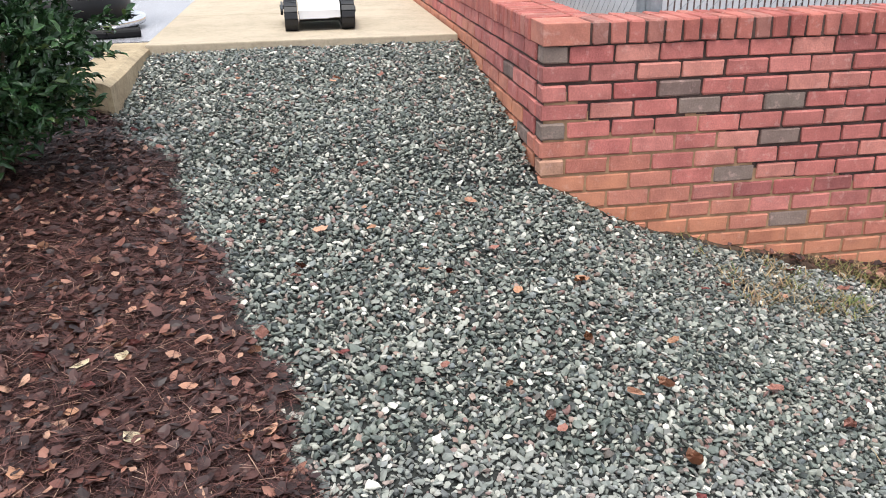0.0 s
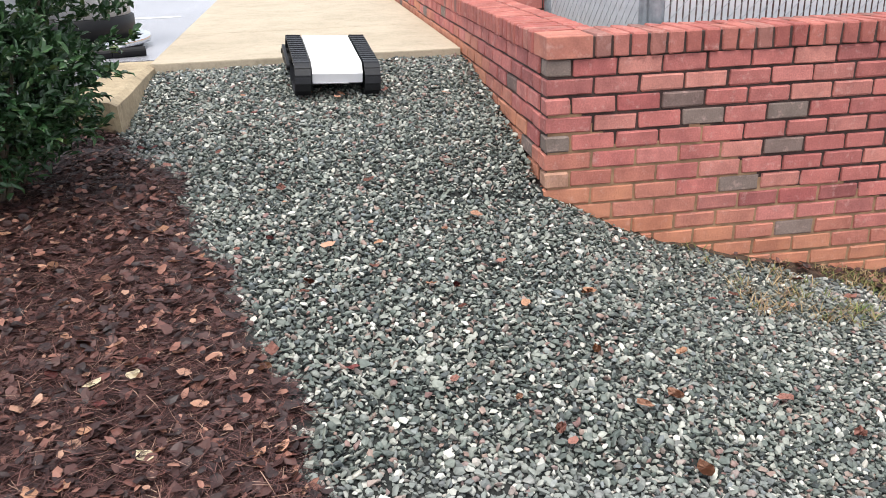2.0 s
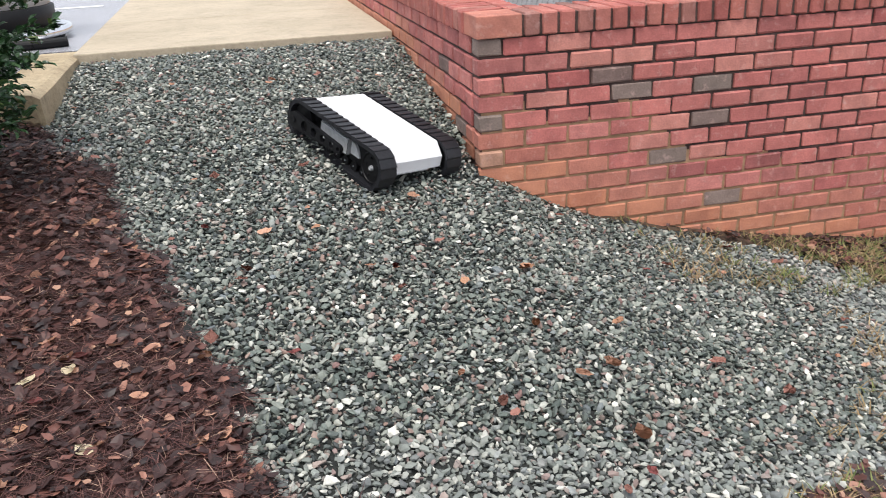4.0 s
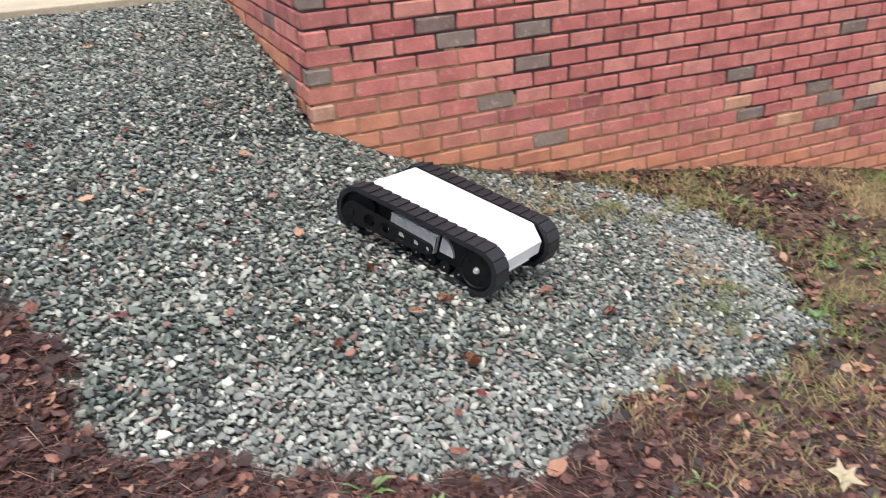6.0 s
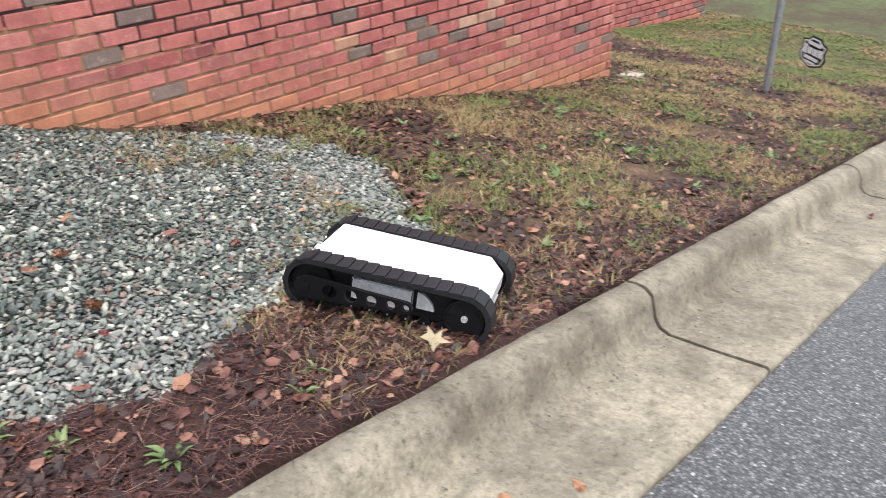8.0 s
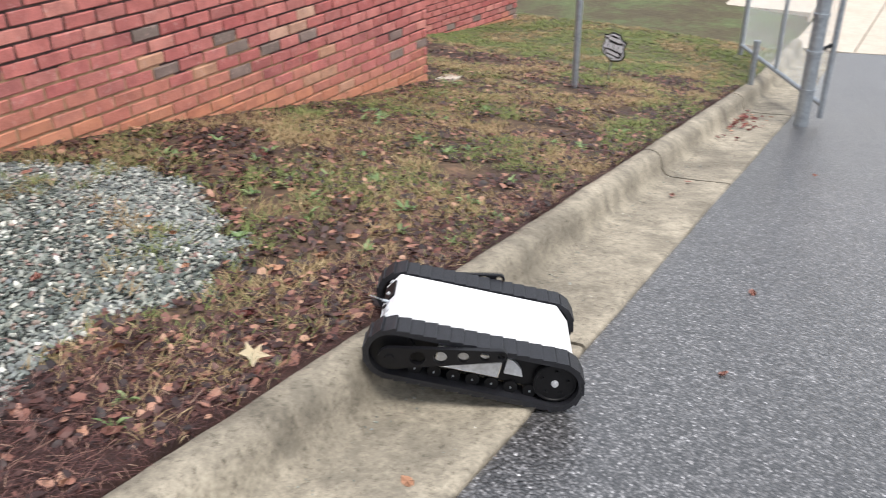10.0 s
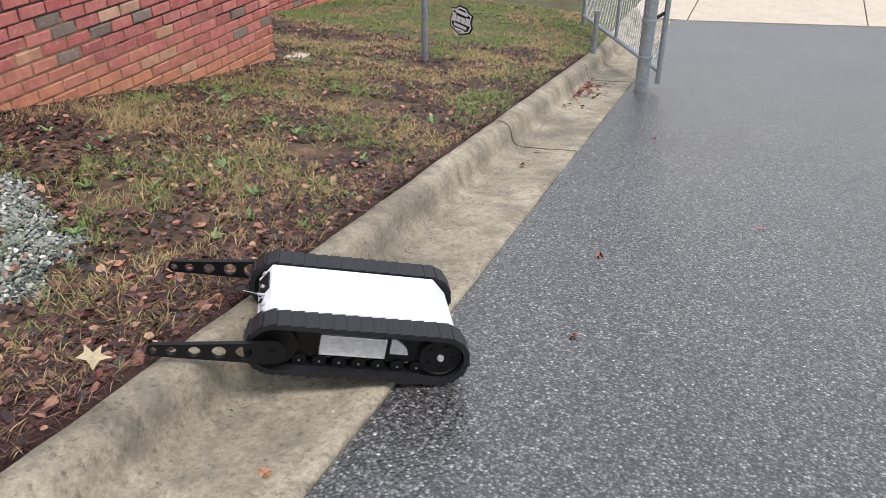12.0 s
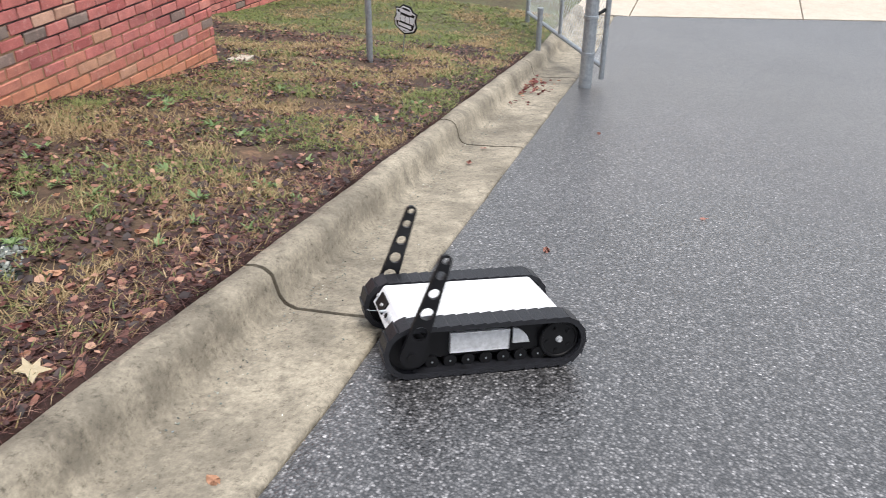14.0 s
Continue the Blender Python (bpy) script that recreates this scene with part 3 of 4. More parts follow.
def track_mesh(y0, y1):
    bm = bmesh.new()
    outer, inner = stadium(TRACK_R), stadium(TRACK_R - 0.014)
    rings = []
    for pts_, y in ((outer, y0), (outer, y1), (inner, y1), (inner, y0)):
        rings.append([bm.verts.new((x, y, z)) for x, z in pts_])
    n = len(outer)
    for a, b in zip(rings, rings[1:] + rings[:1]):
        for i in range(n):
            bm.faces.new((a[i], a[(i + 1) % n], b[(i + 1) % n], b[i]))
    # lugs along the belt
    per = [0.0]
    loop = outer + outer[:1]
    for p, q in zip(loop, loop[1:]):
        per.append(per[-1] + math.hypot(q[0] - p[0], q[1] - p[1]))
    # shingled pads along the belt, each thicker at one end
    count = 38
    pitch = per[-1] / count
    for k in range(count):
        s = per[-1] * (k + 0.5) / count
        i = max(j for j in range(n) if per[j] <= s)
        f = (s - per[i]) / max(1e-6, per[i + 1] - per[i])
        p, q = loop[i], loop[i + 1]
        x, z = p[0] + (q[0] - p[0]) * f, p[1] + (q[1] - p[1]) * f
        ang = math.atan2(q[1] - p[1], q[0] - p[0])
        m = Matrix.Translation((x, (y0 + y1) / 2, z)) @ Matrix.Rotation(-ang, 4, "Y")
        w = (y1 - y0) / 2 + 0.001
        u = pitch * 0.48
        prof = [(-u, 0.004), (-u, -0.0052), (-u + 0.005, -0.0062), (u * 0.6, -0.003), (u, -0.0016), (u, 0.004)]
        lo = [bm.verts.new(m @ Vector((a, -w, c))) for a, c in prof]
        hi = [bm.verts.new(m @ Vector((a, w, c))) for a, c in prof]
        bm.faces.new(lo)
        bm.faces.new(hi[::-1])
        for j in range(6):
            bm.faces.new((lo[j], hi[j], hi[(j + 1) % 6], lo[(j + 1) % 6]))
    bmesh.ops.recalc_face_normals(bm, faces=bm.faces)
    return bm


def plate_with_holes(outline, holes, y0, y1):
    """A flat bar in x, z with round holes through it."""
    bm = bmesh.new()
    loops = [outline] + [[(cx + r * math.cos(2 * math.pi * k / 18), cz + r * math.sin(2 * math.pi * k / 18)) for k in range(18)] for cx, cz, r in holes]
    edges = []
    for lp in loops:
        vs = [bm.verts.new((x, y0, z)) for x, z in lp]
        edges += [bm.edges.new((vs[i], vs[(i + 1) % len(vs)])) for i in range(len(vs))]
    bmesh.ops.triangle_fill(bm, use_beauty=True, use_dissolve=False, edges=edges)
    g = bmesh.ops.extrude_face_region(bm, geom=list(bm.faces))["geom"]
    for v in g:
        if isinstance(v, bmesh.types.BMVert):
            v.co.y = y1
    bmesh.ops.recalc_face_normals(bm, faces=bm.faces)
    return bm


ARM = 0.341
FLIP_X, FLIP_Y, FLIP_Z = -0.409, 0.245, 0.0637


def flipper_outline():
    out = []
    for k in range(11):
        a = radians(90 + 180 * k / 10)
        out.append((0.038 * math.cos(a), 0.038 * math.sin(a)))
    for k in range(9):
        a = radians(-90 + 180 * k / 8)
        out.append((ARM + 0.02 * math.cos(a), 0.02 * math.sin(a)))
    return out


def wheel(parent, name, x, z, y, r, w, mat, hub=True):
    sgn = -1 if y < 0 else 1
    e = empty(name, pose(x, y, z))
    e.parent = parent
    bm = bmesh.new()
    rod(bm, (0, -w / 2, 0), (0, w / 2, 0), r, 28)
    part("disc", bm, mat, e, "black wheel disc")
    if hub:
        bm = bmesh.new()
        for k in range(28):
            a0, a1 = 2 * math.pi * k / 28, 2 * math.pi * (k + 1) / 28
            rod(bm, (0.92 * r * math.cos(a0), sgn * w / 2, 0.92 * r * math.sin(a0)), (0.92 * r * math.cos(a1), sgn * w / 2, 0.92 * r * math.sin(a1)), 0.005, 6)
        part("rim", bm, black_mat, e)
        bm = bmesh.new()
        rod(bm, (0, sgn * w / 2, 0), (0, sgn * (w / 2 + 0.012), 0), 0.0085, 6)
        rod(bm, (0, sgn * w / 2, 0), (0, sgn * (w / 2 + 0.005), 0), 0.0115, 16)
        part("axle_nut", bm, alu_mat, e, "shiny axle nut")
        for k in range(5):
            a = 2 * math.pi * k / 5
            bm = bmesh.new()
            c = Vector((0.6 * r * math.cos(a), sgn * (w / 2 + 0.001), 0.6 * r * math.sin(a)))
            rod(bm, c, c + Vector((0, sgn * 0.005, 0)), 0.006, 6)
            part("bolt", bm, black_mat, e)
    return e


def build_robot():
    rob = empty("tracked_robot")
    part("chassis", prism(bmesh.new(), [(-0.44, 0.03), (0.10, 0.022), (0.145, 0.032), (0.168, 0.0495), (0.168, 0.09), (-0.458, 0.09)], -0.133, 0.133), black_mat, rob, "black metal chassis")
    bm = prism(bmesh.new(), [(-0.463, 0.091), (0.12, 0.091), (0.14, 0.0505), (0.1735, 0.0505), (0.1735, 0.1), (0.124, 0.1485), (0.118, 0.1505), (-0.421, 0.1505), (-0.427, 0.148)], -0.136, 0.136)
    bmesh.ops.bevel(bm, geom=[e for e in bm.edges if abs(e.verts[0].co.y - e.verts[1].co.y) < 0.02], offset=0.003, segments=2, affect="EDGES")
    part("top_cover", bm, white_mat, rob, "white painted top cover with sloping ends")
    bm = bmesh.new()
    box(bm, 0.1735, 0.1775, -0.134, 0.06, 0.046, 0.0515, 0.001)
    part("front_lip", bm, alu_mat, rob, "thin bare metal lip")
    rm = Matrix.Translation((-0.4455, 0, 0.1195)) @ Matrix.Rotation(radians(-58), 4, "Y")
    bm = bmesh.new()
    box(bm, -0.024, 0.024, 0.0, 0.1, 0.0, 0.006, 0.001, rm)
    panel = part("control_panel", bm, black_mat, rob, "black switch panel")
    for y, h, r, mt in ((0.118, 0.008, 0.007, alu_mat), (-0.062, 0.012, 0.016, alu_mat), (-0.062, 0.016, 0.009, black_mat), (-0.103, 0.01, 0.009, alu_mat), (0.03, 0.014, 0.006, alu_mat)):
        bm = bmesh.new()
        rod(bm, rm @ Vector((0, y, 0)), rm @ Vector((0, y, h)), r, 16)
        part("connector", bm, mt, panel, "round cable connector")
    bm = bmesh.new()
    rod(bm, rm @ Vector((0, -0.012, 0)), rm @ Vector((-0.012, -0.012, 0.02)), 0.005, 10)
    rod(bm, rm @ Vector((-0.01, -0.012, 0.018)), rm @ Vector((-0.028, -0.012, 0.062)), 0.0013, 6)
    part("antenna", bm, steel_mat, rob, "thin wire antenna")
    for s in (-1, 1):
        y0, y1 = (0.145, 0.228)
        if s < 0:
            y0, y1 = -y1, -y0
        tagged(part("track", track_mesh(y0, y1), rubber_mat, rob, "black ribbed rubber track"), kind="stuff")
        bm = bmesh.new()
        box(bm, -0.36, 0.075, min(s * 0.15, s * 0.185), max(s * 0.15, s * 0.185), 0.02, 0.138, 0.004)
        part("side_frame", bm, black_mat, rob, "black side frame")
        bm = bmesh.new()
        box(bm, -0.269, -0.0626, min(s * 0.185, s * 0.203), max(s * 0.185, s * 0.203), 0.0404, 0.1135, 0.002)
        side_box = part("side_box", bm, alu_mat, rob, "brushed aluminium side box")
        for x0, x1, z0, z1 in ((-0.269, -0.0626, 0.1105, 0.1135), (-0.269, -0.0626, 0.0404, 0.043), (-0.269, -0.266, 0.0432, 0.1103), (-0.0656, -0.0626, 0.0432, 0.1103)):
            bm = bmesh.new()
            box(bm, x0, x1, min(s * 0.2031, s * 0.2055), max(s * 0.2031, s * 0.2055), z0, z1, 0.0006)
            part("edge_strip", bm, chrome_mat, side_box, "bright folded edge")
        bm = prism(bmesh.new(), [(-0.048, 0.056), (0.012, 0.056), (0.004, 0.078), (-0.012, 0.096), (-0.03, 0.108), (-0.048, 0.112)], min(s * 0.185, s * 0.197), max(s * 0.185, s * 0.197))
        part("side_plate", bm, alu_mat, rob, "small aluminium bracket behind the front wheel")
        for bx in (-0.213, -0.124, -0.305):
            bm = bmesh.new()
            rod(bm, (bx, s * 0.184, 0.13), (bx, s * 0.19, 0.13), 0.004, 6)
            part("screw", bm, alu_mat, rob)
        wheel(rob, "front_wheel", TRACK_FRONT, TRACK_Z, s * 0.18, 0.07, 0.05, black_mat)
        wheel(rob, "rear_wheel", TRACK_REAR, TRACK_Z, s * 0.18, 0.07, 0.05, black_mat, False)
        for k in range(7):
            rw = wheel(rob, "road_wheel", -0.325 + 0.062 * k, 0.008, s * 0.17, 0.022, 0.05, black_mat, False)
            bm = bmesh.new()
            rod(bm, (0, s * 0.025, 0), (0, s * 0.028, 0), 0.0035, 6)
            part("axle_bolt", bm, steel_mat, rw)
        f = empty("flipper", pose(FLIP_X, s * FLIP_Y, FLIP_Z))
        f.parent = rob
        holes = [(0.085, 0, 0.0245), (0.156, 0, 0.0215), (0.226, 0, 0.018), (0.291, 0, 0.015), (0.341, 0, 0.0115)]
        part("arm", plate_with_holes(flipper_outline(), holes, -0.008, 0.008), arm_mat, f, "black bar with five round holes")
        bm = bmesh.new()
        rod(bm, (0, -s * 0.03, 0), (0, s * 0.014, 0), 0.015, 14)
        part("pivot_bolt", bm, black_mat, f)
    tagged(rob, "white-topped tracked robot with black rubber tracks and flippers", "robot")
    return rob


robot = build_robot()


# ---- wire fences, gate and sign ----
def wires(p, q, z0, z1, pitch, r):
    """Crossing diagonal wires between two points of the plan, as thin prisms."""
    p, q = Vector((*p, 0)), Vector((*q, 0))
    ln = (q - p).length
    ax, up = (q - p) / ln, Vector((0, 0, 1))
    h = z1 - z0
    nrm = ax.cross(up)
    verts, faces = [], []
    for sgn in (1, -1):
        s = -h
        while s < ln + h:
            a, b = (s, 0.0), (s + h, h)
            lo, hi = max(0.0, -a[0]) / h, min(1.0, (ln - a[0]) / h)
            s += pitch
            if hi <= lo:
                continue
            ends = []
            for f in (lo, hi):
                along, rise = a[0] + f * h, f * h
                if sgn < 0:
                    rise = h - rise
                ends.append(p + ax * along + up * (z0 + rise) + nrm * (0.002 * sgn))
            d = (ends[1] - ends[0]).normalized()
            u = d.cross(nrm) * r
            k = len(verts)
            for e in ends:
                verts += [tuple(e + u), tuple(e - 0.5 * u + nrm * r * 0.87), tuple(e - 0.5 * u - nrm * r * 0.87)]
            faces += [(k, k + 1, k + 4, k + 3), (k + 1, k + 2, k + 5, k + 4), (k + 2, k, k + 3, k + 5)]
    return verts, faces


def slat_fence(name, p, q, z0, z1, half):
    """Chain-link with upright slats woven in."""
    fence = empty(name)
    v, f = wires(p, q, z0, z1, 0.075, 0.0016)
    tagged(raw("wire_mesh", v, f, steel_mat, fence), "galvanised chain-link wire", kind="stuff")
    d = Vector((q[0] - p[0], q[1] - p[1], 0))
    ln = d.length
    d.normalize()
    bm = bmesh.new()
    box(bm, -half, half, -0.0015, 0.0015, z0 + 0.01, z1)
    me = bpy.data.meshes.new("slat")
    bm.to_mesh(me)
    bm.free()
    me.materials.append(slat_mat)
    ang = math.degrees(math.atan2(d.y, d.x))
    k = 0.02
    while k < ln:
        ob = new("slat", me)
        ob.parent = fence
        ob.matrix_basis = pose(p[0] + d.x * k, p[1] + d.y * k, 0, 0, 0, ang + random.uniform(-8, 8))
        k += 0.0325
    for s, r in ((0.0, 0.036), (ln, 0.036)):
        bm = bmesh.new()
        rod(bm, (p[0] + d.x * s, p[1] + d.y * s, z0 - 0.3), (p[0] + d.x * s, p[1] + d.y * s, z1 + 0.1), r, 16)
        part("post", bm, steel_mat, fence, "round galvanised post")
    bm = bmesh.new()
    rod(bm, (p[0], p[1], z1), (q[0], q[1], z1), 0.021, 12)
    part("top_rail", bm, steel_mat, fence)
    tagged(fence, "chain-link fence with pale grey privacy slats behind the wall", "fence", "slat fences")


slat_fence("slat_fence", (0.62, 0.40), (5.2, 0.40), 1.45, 3.2, 0.0115)
slat_fence("slat_fence", (0.60, 0.47), (0.60, 2.1), 1.45, 3.2, 0.0165)
bm = bmesh.new()
box(bm, 0.3, 5.4, 0.3, 2.9, 1.25, 1.36)
tagged(obj("yard_floor", bm, walk_mat), "plain concrete yard floor inside the fence", "pavement", kind="structure")
BACKWALL = brick_wall("wall_back", "red brick building wall behind the fence", pose(0.28, 2.25, CAP_Z + 1.2), 0.7, lambda x: 1.36 - 1.2, 0.28, lambda x: False, rnd_w, False)


def pipe_thing(name, label, cat, pieces, group=""):
    e = empty(name)
    for pname, a, b, r in pieces:
        bm = bmesh.new()
        rod(bm, a, b, r, 16)
        part(pname, bm, steel_mat, e)
    return tagged(e, label, cat, group)


zf = height(6.37, -1.05)
pipe_thing("fence_post", "slim grey galvanised fence post standing in the lawn", "post", [("shaft", (6.37, -1.05, zf - 0.2), (6.38, -1.05, zf + 1.9), 0.03), ("collar", (6.37, -1.05, zf + 0.9), (6.37, -1.05, zf + 0.94), 0.034)])
zs = height(8.31, -2.26)
pipe_thing("stop_post", "short grey gate stop post in the lawn", "post", [("shaft", (8.31, -2.26, zs - 0.2), (8.31, -2.26, zs + 0.46), 0.03), ("cap", (8.31, -2.26, zs + 0.455), (8.31, -2.26, zs + 0.48), 0.034)])


def build_gate():
    gx, gy, gz_ = 7.0, -3.0, road_z(7.0, -3)
    post = pipe_thing("gate_post", "thick galvanised gate post at the driveway edge", "post", [("shaft", (gx, gy, gz_ - 0.2), (gx + 0.02, gy, gz_ + 2.2), 0.062)])
    for h in (0.32, 0.66, 0.98, 1.5):
        bm = bmesh.new()
        rod(bm, (gx, gy, gz_ + h), (gx, gy, gz_ + h + 0.03), 0.068, 18)
        part("band", bm, steel_mat, post, "steel clamp band")
    bm = bmesh.new()
    rod(bm, (gx, gy, gz_ + 0.66), (gx + 0.22, gy - 0.1, gz_ + 0.70), 0.016, 10)
    part("latch", bm, black_mat, post, "dark gate latch")
    gate = empty("wire_gate")
    n, f = Vector((7.22, -3.12, gz_ + 0.03)), Vector((9.94, -1.77, height(9.94, -1.77) + 0.06))
    mid = n.lerp(f, 0.5)
    up = Vector((0, 0, 1))
    for pname, a, b, r in (("stile", n, n + up * 1.9, 0.026), ("stile", f, f + up * 1.9, 0.03), ("stile", mid + up * 0.12, mid + up * 1.9, 0.022), ("bottom_rail", n + up * 0.12, f + up * 0.12, 0.024), ("top_rail", n + up * 1.88, f + up * 1.88, 0.024),
                           ("stile", n.lerp(f, 0.12) + up * 0.1, n.lerp(f, 0.12) + up * 1.9, 0.018)):
        bm = bmesh.new()
        rod(bm, a, b, r, 14)
        part(pname, bm, steel_mat, gate)
    v, fc = wires((n.x, n.y), (f.x, f.y), 0.0, 1.75, 0.075, 0.0017)
    ln = (Vector((f.x, f.y)) - Vector((n.x, n.y))).length
    v = [(x, y, z + n.z + 0.13 + (f.z - n.z) * (Vector((x - n.x, y - n.y)).length / ln)) for x, y, z in v]
    tagged(raw("wire_mesh", v, fc, steel_mat, gate), "galvanised chain-link wire", kind="stuff")
    tagged(gate, "open chain-link gate leaf of grey steel pipe beside the kerb", "gate")


build_gate()


def build_sign():
    """A small shield-shaped yard sign on a stake."""
    x, y = 7.05, -1.12
    z = height(x, y)
    sign = empty("yard_sign", pose(x, y, z - 0.045, 0, 8, -112))
    bm = bmesh.new()
    rod(bm, (0, 0, -0.1), (0, 0, 0.3), 0.006, 8)
    part("stake", bm, steel_mat, sign, "thin metal stake")
    shield = [(-0.13, 0.30), (-0.155, 0.36), (-0.13, 0.42), (-0.145, 0.49), (-0.09, 0.50), (-0.05, 0.54), (0.05, 0.54), (0.09, 0.50), (0.145, 0.49), (0.13, 0.42), (0.155, 0.36), (0.13, 0.30), (0.06, 0.27), (0.0, 0.25), (-0.06, 0.27)]
    board = part("board", prism(bmesh.new(), shield, -0.006, 0.006), black_mat, sign, "black shield-shaped board")
    inner = [(a * 0.9, 0.395 + (b - 0.395) * 0.9) for a, b in shield]
    part("border", prism(bmesh.new(), inner, -0.0085, -0.0065), white_mat, board, "white border")
    inner = [(a * 0.8, 0.395 + (b - 0.395) * 0.8) for a, b in shield]
    part("field", prism(bmesh.new(), inner, -0.0105, -0.0088), black_mat, board, "black field")
    for x0, x1, z0, z1 in ((-0.115, -0.068, 0.365, 0.45), (-0.06, -0.005, 0.375, 0.435), (0.003, 0.055, 0.375, 0.435), (0.062, 0.112, 0.375, 0.445), (-0.085, 0.085, 0.325, 0.355), (-0.08, 0.08, 0.46, 0.492), (-0.06, 0.06, 0.29, 0.312)):
        bm = bmesh.new()
        box(bm, x0, x1, -0.0125, -0.0107, z0, z1)
        part("bar", bm, white_mat, board, "white bar")
    tagged(sign, "small black and white shield yard sign on the lawn", "sign")


build_sign()


def build_bin():
    """A round litter container on a flared metal base, with a hose beside it."""
    c = empty("round_container", pose(-2.66, 2.95, 1.389))
    def lathe(prof, seg=40, hollow=False):
        bm = bmesh.new()
        rings = [[bm.verts.new((r * math.cos(2 * math.pi * k / seg), r * math.sin(2 * math.pi * k / seg), z)) for k in range(seg)] for r, z in prof]
        for a, b in zip(rings, rings[1:] + (rings[:1] if hollow else [])):
            for k in range(seg):
                bm.faces.new((a[k], a[(k + 1) % seg], b[(k + 1) % seg], b[k]))
        if not hollow:
            bm.faces.new(rings[-1])
            bm.faces.new(rings[0][::-1])
        return bm
    part("tray", lathe([(0.5, 0.0), (0.52, 0.03), (0.51, 0.05), (0.46, 0.052)]), black_mat, c, "dark tray", True)
    part("base_ring", lathe([(0.522, 0.03), (0.556, 0.035), (0.566, 0.06), (0.556, 0.085), (0.53, 0.088), (0.524, 0.06)], 48, True), chrome_mat, c, "curved silver metal band", True)
    part("skirt", lathe([(0.45, 0.053), (0.46, 0.09), (0.47, 0.12), (0.47, 0.22), (0.45, 0.23)]), black_mat, c, "dark rubber skirt", True)
    part("drum", lathe([(0.45, 0.23), (0.45, 1.1), (0.42, 1.14)]), slat_mat, c, "pale grey drum", True)
    tagged(c, "round pale container with dark skirt on a silver base ring", "container")
    bm = bmesh.new()
    pts_ = [(-3.2, 2.30), (-2.8, 2.31), (-2.5, 2.33), (-2.25, 2.36), (-2.05, 2.42)]
    for a, b in zip(pts_, pts_[1:]):
        rod(bm, (*a, 1.42), (*b, 1.42), 0.031, 14)
    tagged(obj("rubber_hose", bm, black_mat), "black rubber hose lying on the car park", "hose")


build_bin()


# ---- shrub ----
def leaf_quads(pos, nrm, along, ln, wd, verts, faces, fold=0.25):
    """A pointed, folded leaf."""
    side = nrm.cross(along).normalized()
    k = len(verts)
    a, b, c, d = pos, pos + along * ln * 0.4, pos + along * ln * 0.75, pos + along * ln - nrm * ln * 0.12
    up = nrm * wd * fold
    for v in (a, b + side * wd / 2 + up, b, b - side * wd / 2 + up, c + side * wd * 0.36 + up, c, c - side * wd * 0.36 + up, d):
        verts.append(tuple(v))
    faces += [(k, k + 2, k + 1), (k, k + 3, k + 2), (k + 1, k + 2, k + 5, k + 4), (k + 2, k + 3, k + 6, k + 5), (k + 4, k + 5, k + 7), (k + 5, k + 6, k + 7)]


def build_shrub(cx, cy, rx, ry, h, count, seed):
    rnd = random.Random(seed)
    z0 = height(cx, cy)
    shrub = empty("shrub", pose(cx, cy, z0))
    verts, faces = [], []
    twigs = bmesh.new()
    for k in range(9):
        a = rnd.uniform(0, 6.28)
        b = Vector((rx * 0.6 * math.cos(a), ry * 0.6 * math.sin(a), h * rnd.uniform(0.5, 0.85)))
        rod(twigs, (0.08 * math.cos(a), 0.08 * math.sin(a), -0.05), b, 0.014, 6, 0.005)
    part("stems", twigs, bark_mat, shrub, "brown woody stems")
    sprays = 285
    for s in range(sprays):
        u, th = rnd.uniform(-0.92, 1), rnd.uniform(0, 6.28)
        rr = math.sqrt(1 - u * u) if u > 0 else math.sqrt(1 - u * u) * 1.0
        d = Vector((rr * math.cos(th), rr * math.sin(th), u))
        bulge = rnd.uniform(0.62, 1.06) * (1 + 0.14 * noise.noise(d * 2.3 + Vector((seed, 0, 0))))
        tip = Vector((d.x * rx, d.y * ry, h * 0.5 + d.z * h * 0.5)) * 1.0
        ctr = Vector((0, 0, h * 0.5))
        tip = ctr + (tip - ctr) * bulge
        if tip.z < 0.03:
            tip.z = 0.03 + rnd.uniform(0, 0.05)
        out = ((tip - ctr).normalized() + Vector((rnd.uniform(-0.5, 0.5), rnd.uniform(-0.5, 0.5), rnd.uniform(-0.2, 0.6)))).normalized()
        for j in range(count // sprays):
            f = j / (count // sprays)
            p = tip - out * 0.16 * (1 - f) + Vector((rnd.uniform(-1, 1), rnd.uniform(-1, 1), rnd.uniform(-1, 1))) * 0.02
            along = (out * 0.8 + Vector((rnd.uniform(-1, 1), rnd.uniform(-1, 1), rnd.uniform(-0.35, 0.9)))).normalized()
            nrm = (Vector((0, 0, 1)) * 0.8 + out * 0.5 + Vector((rnd.uniform(-0.6, 0.6), rnd.uniform(-0.6, 0.6), 0))).normalized()
            nrm = (nrm - along * nrm.dot(along)).normalized()
            leaf_quads(p, nrm, along, rnd.uniform(0.036, 0.062), rnd.uniform(0.016, 0.025), verts, faces)
    tagged(raw("crown", verts, faces, shrub_mat, shrub), "glossy dark green leaves")
    tagged(shrub, "dense evergreen shrub with glossy dark green leaves beside the mulch", "shrub", "shrubs")


build_shrub(-2.28, 0.05, 0.62, 0.6, 1.5, 9120, 3)
build_shrub(-2.3, -0.12, 0.5, 0.42, 0.85, 5985, 5)
build_shrub(-3.2, -0.1, 0.6, 0.6, 1.35, 3990, 8)


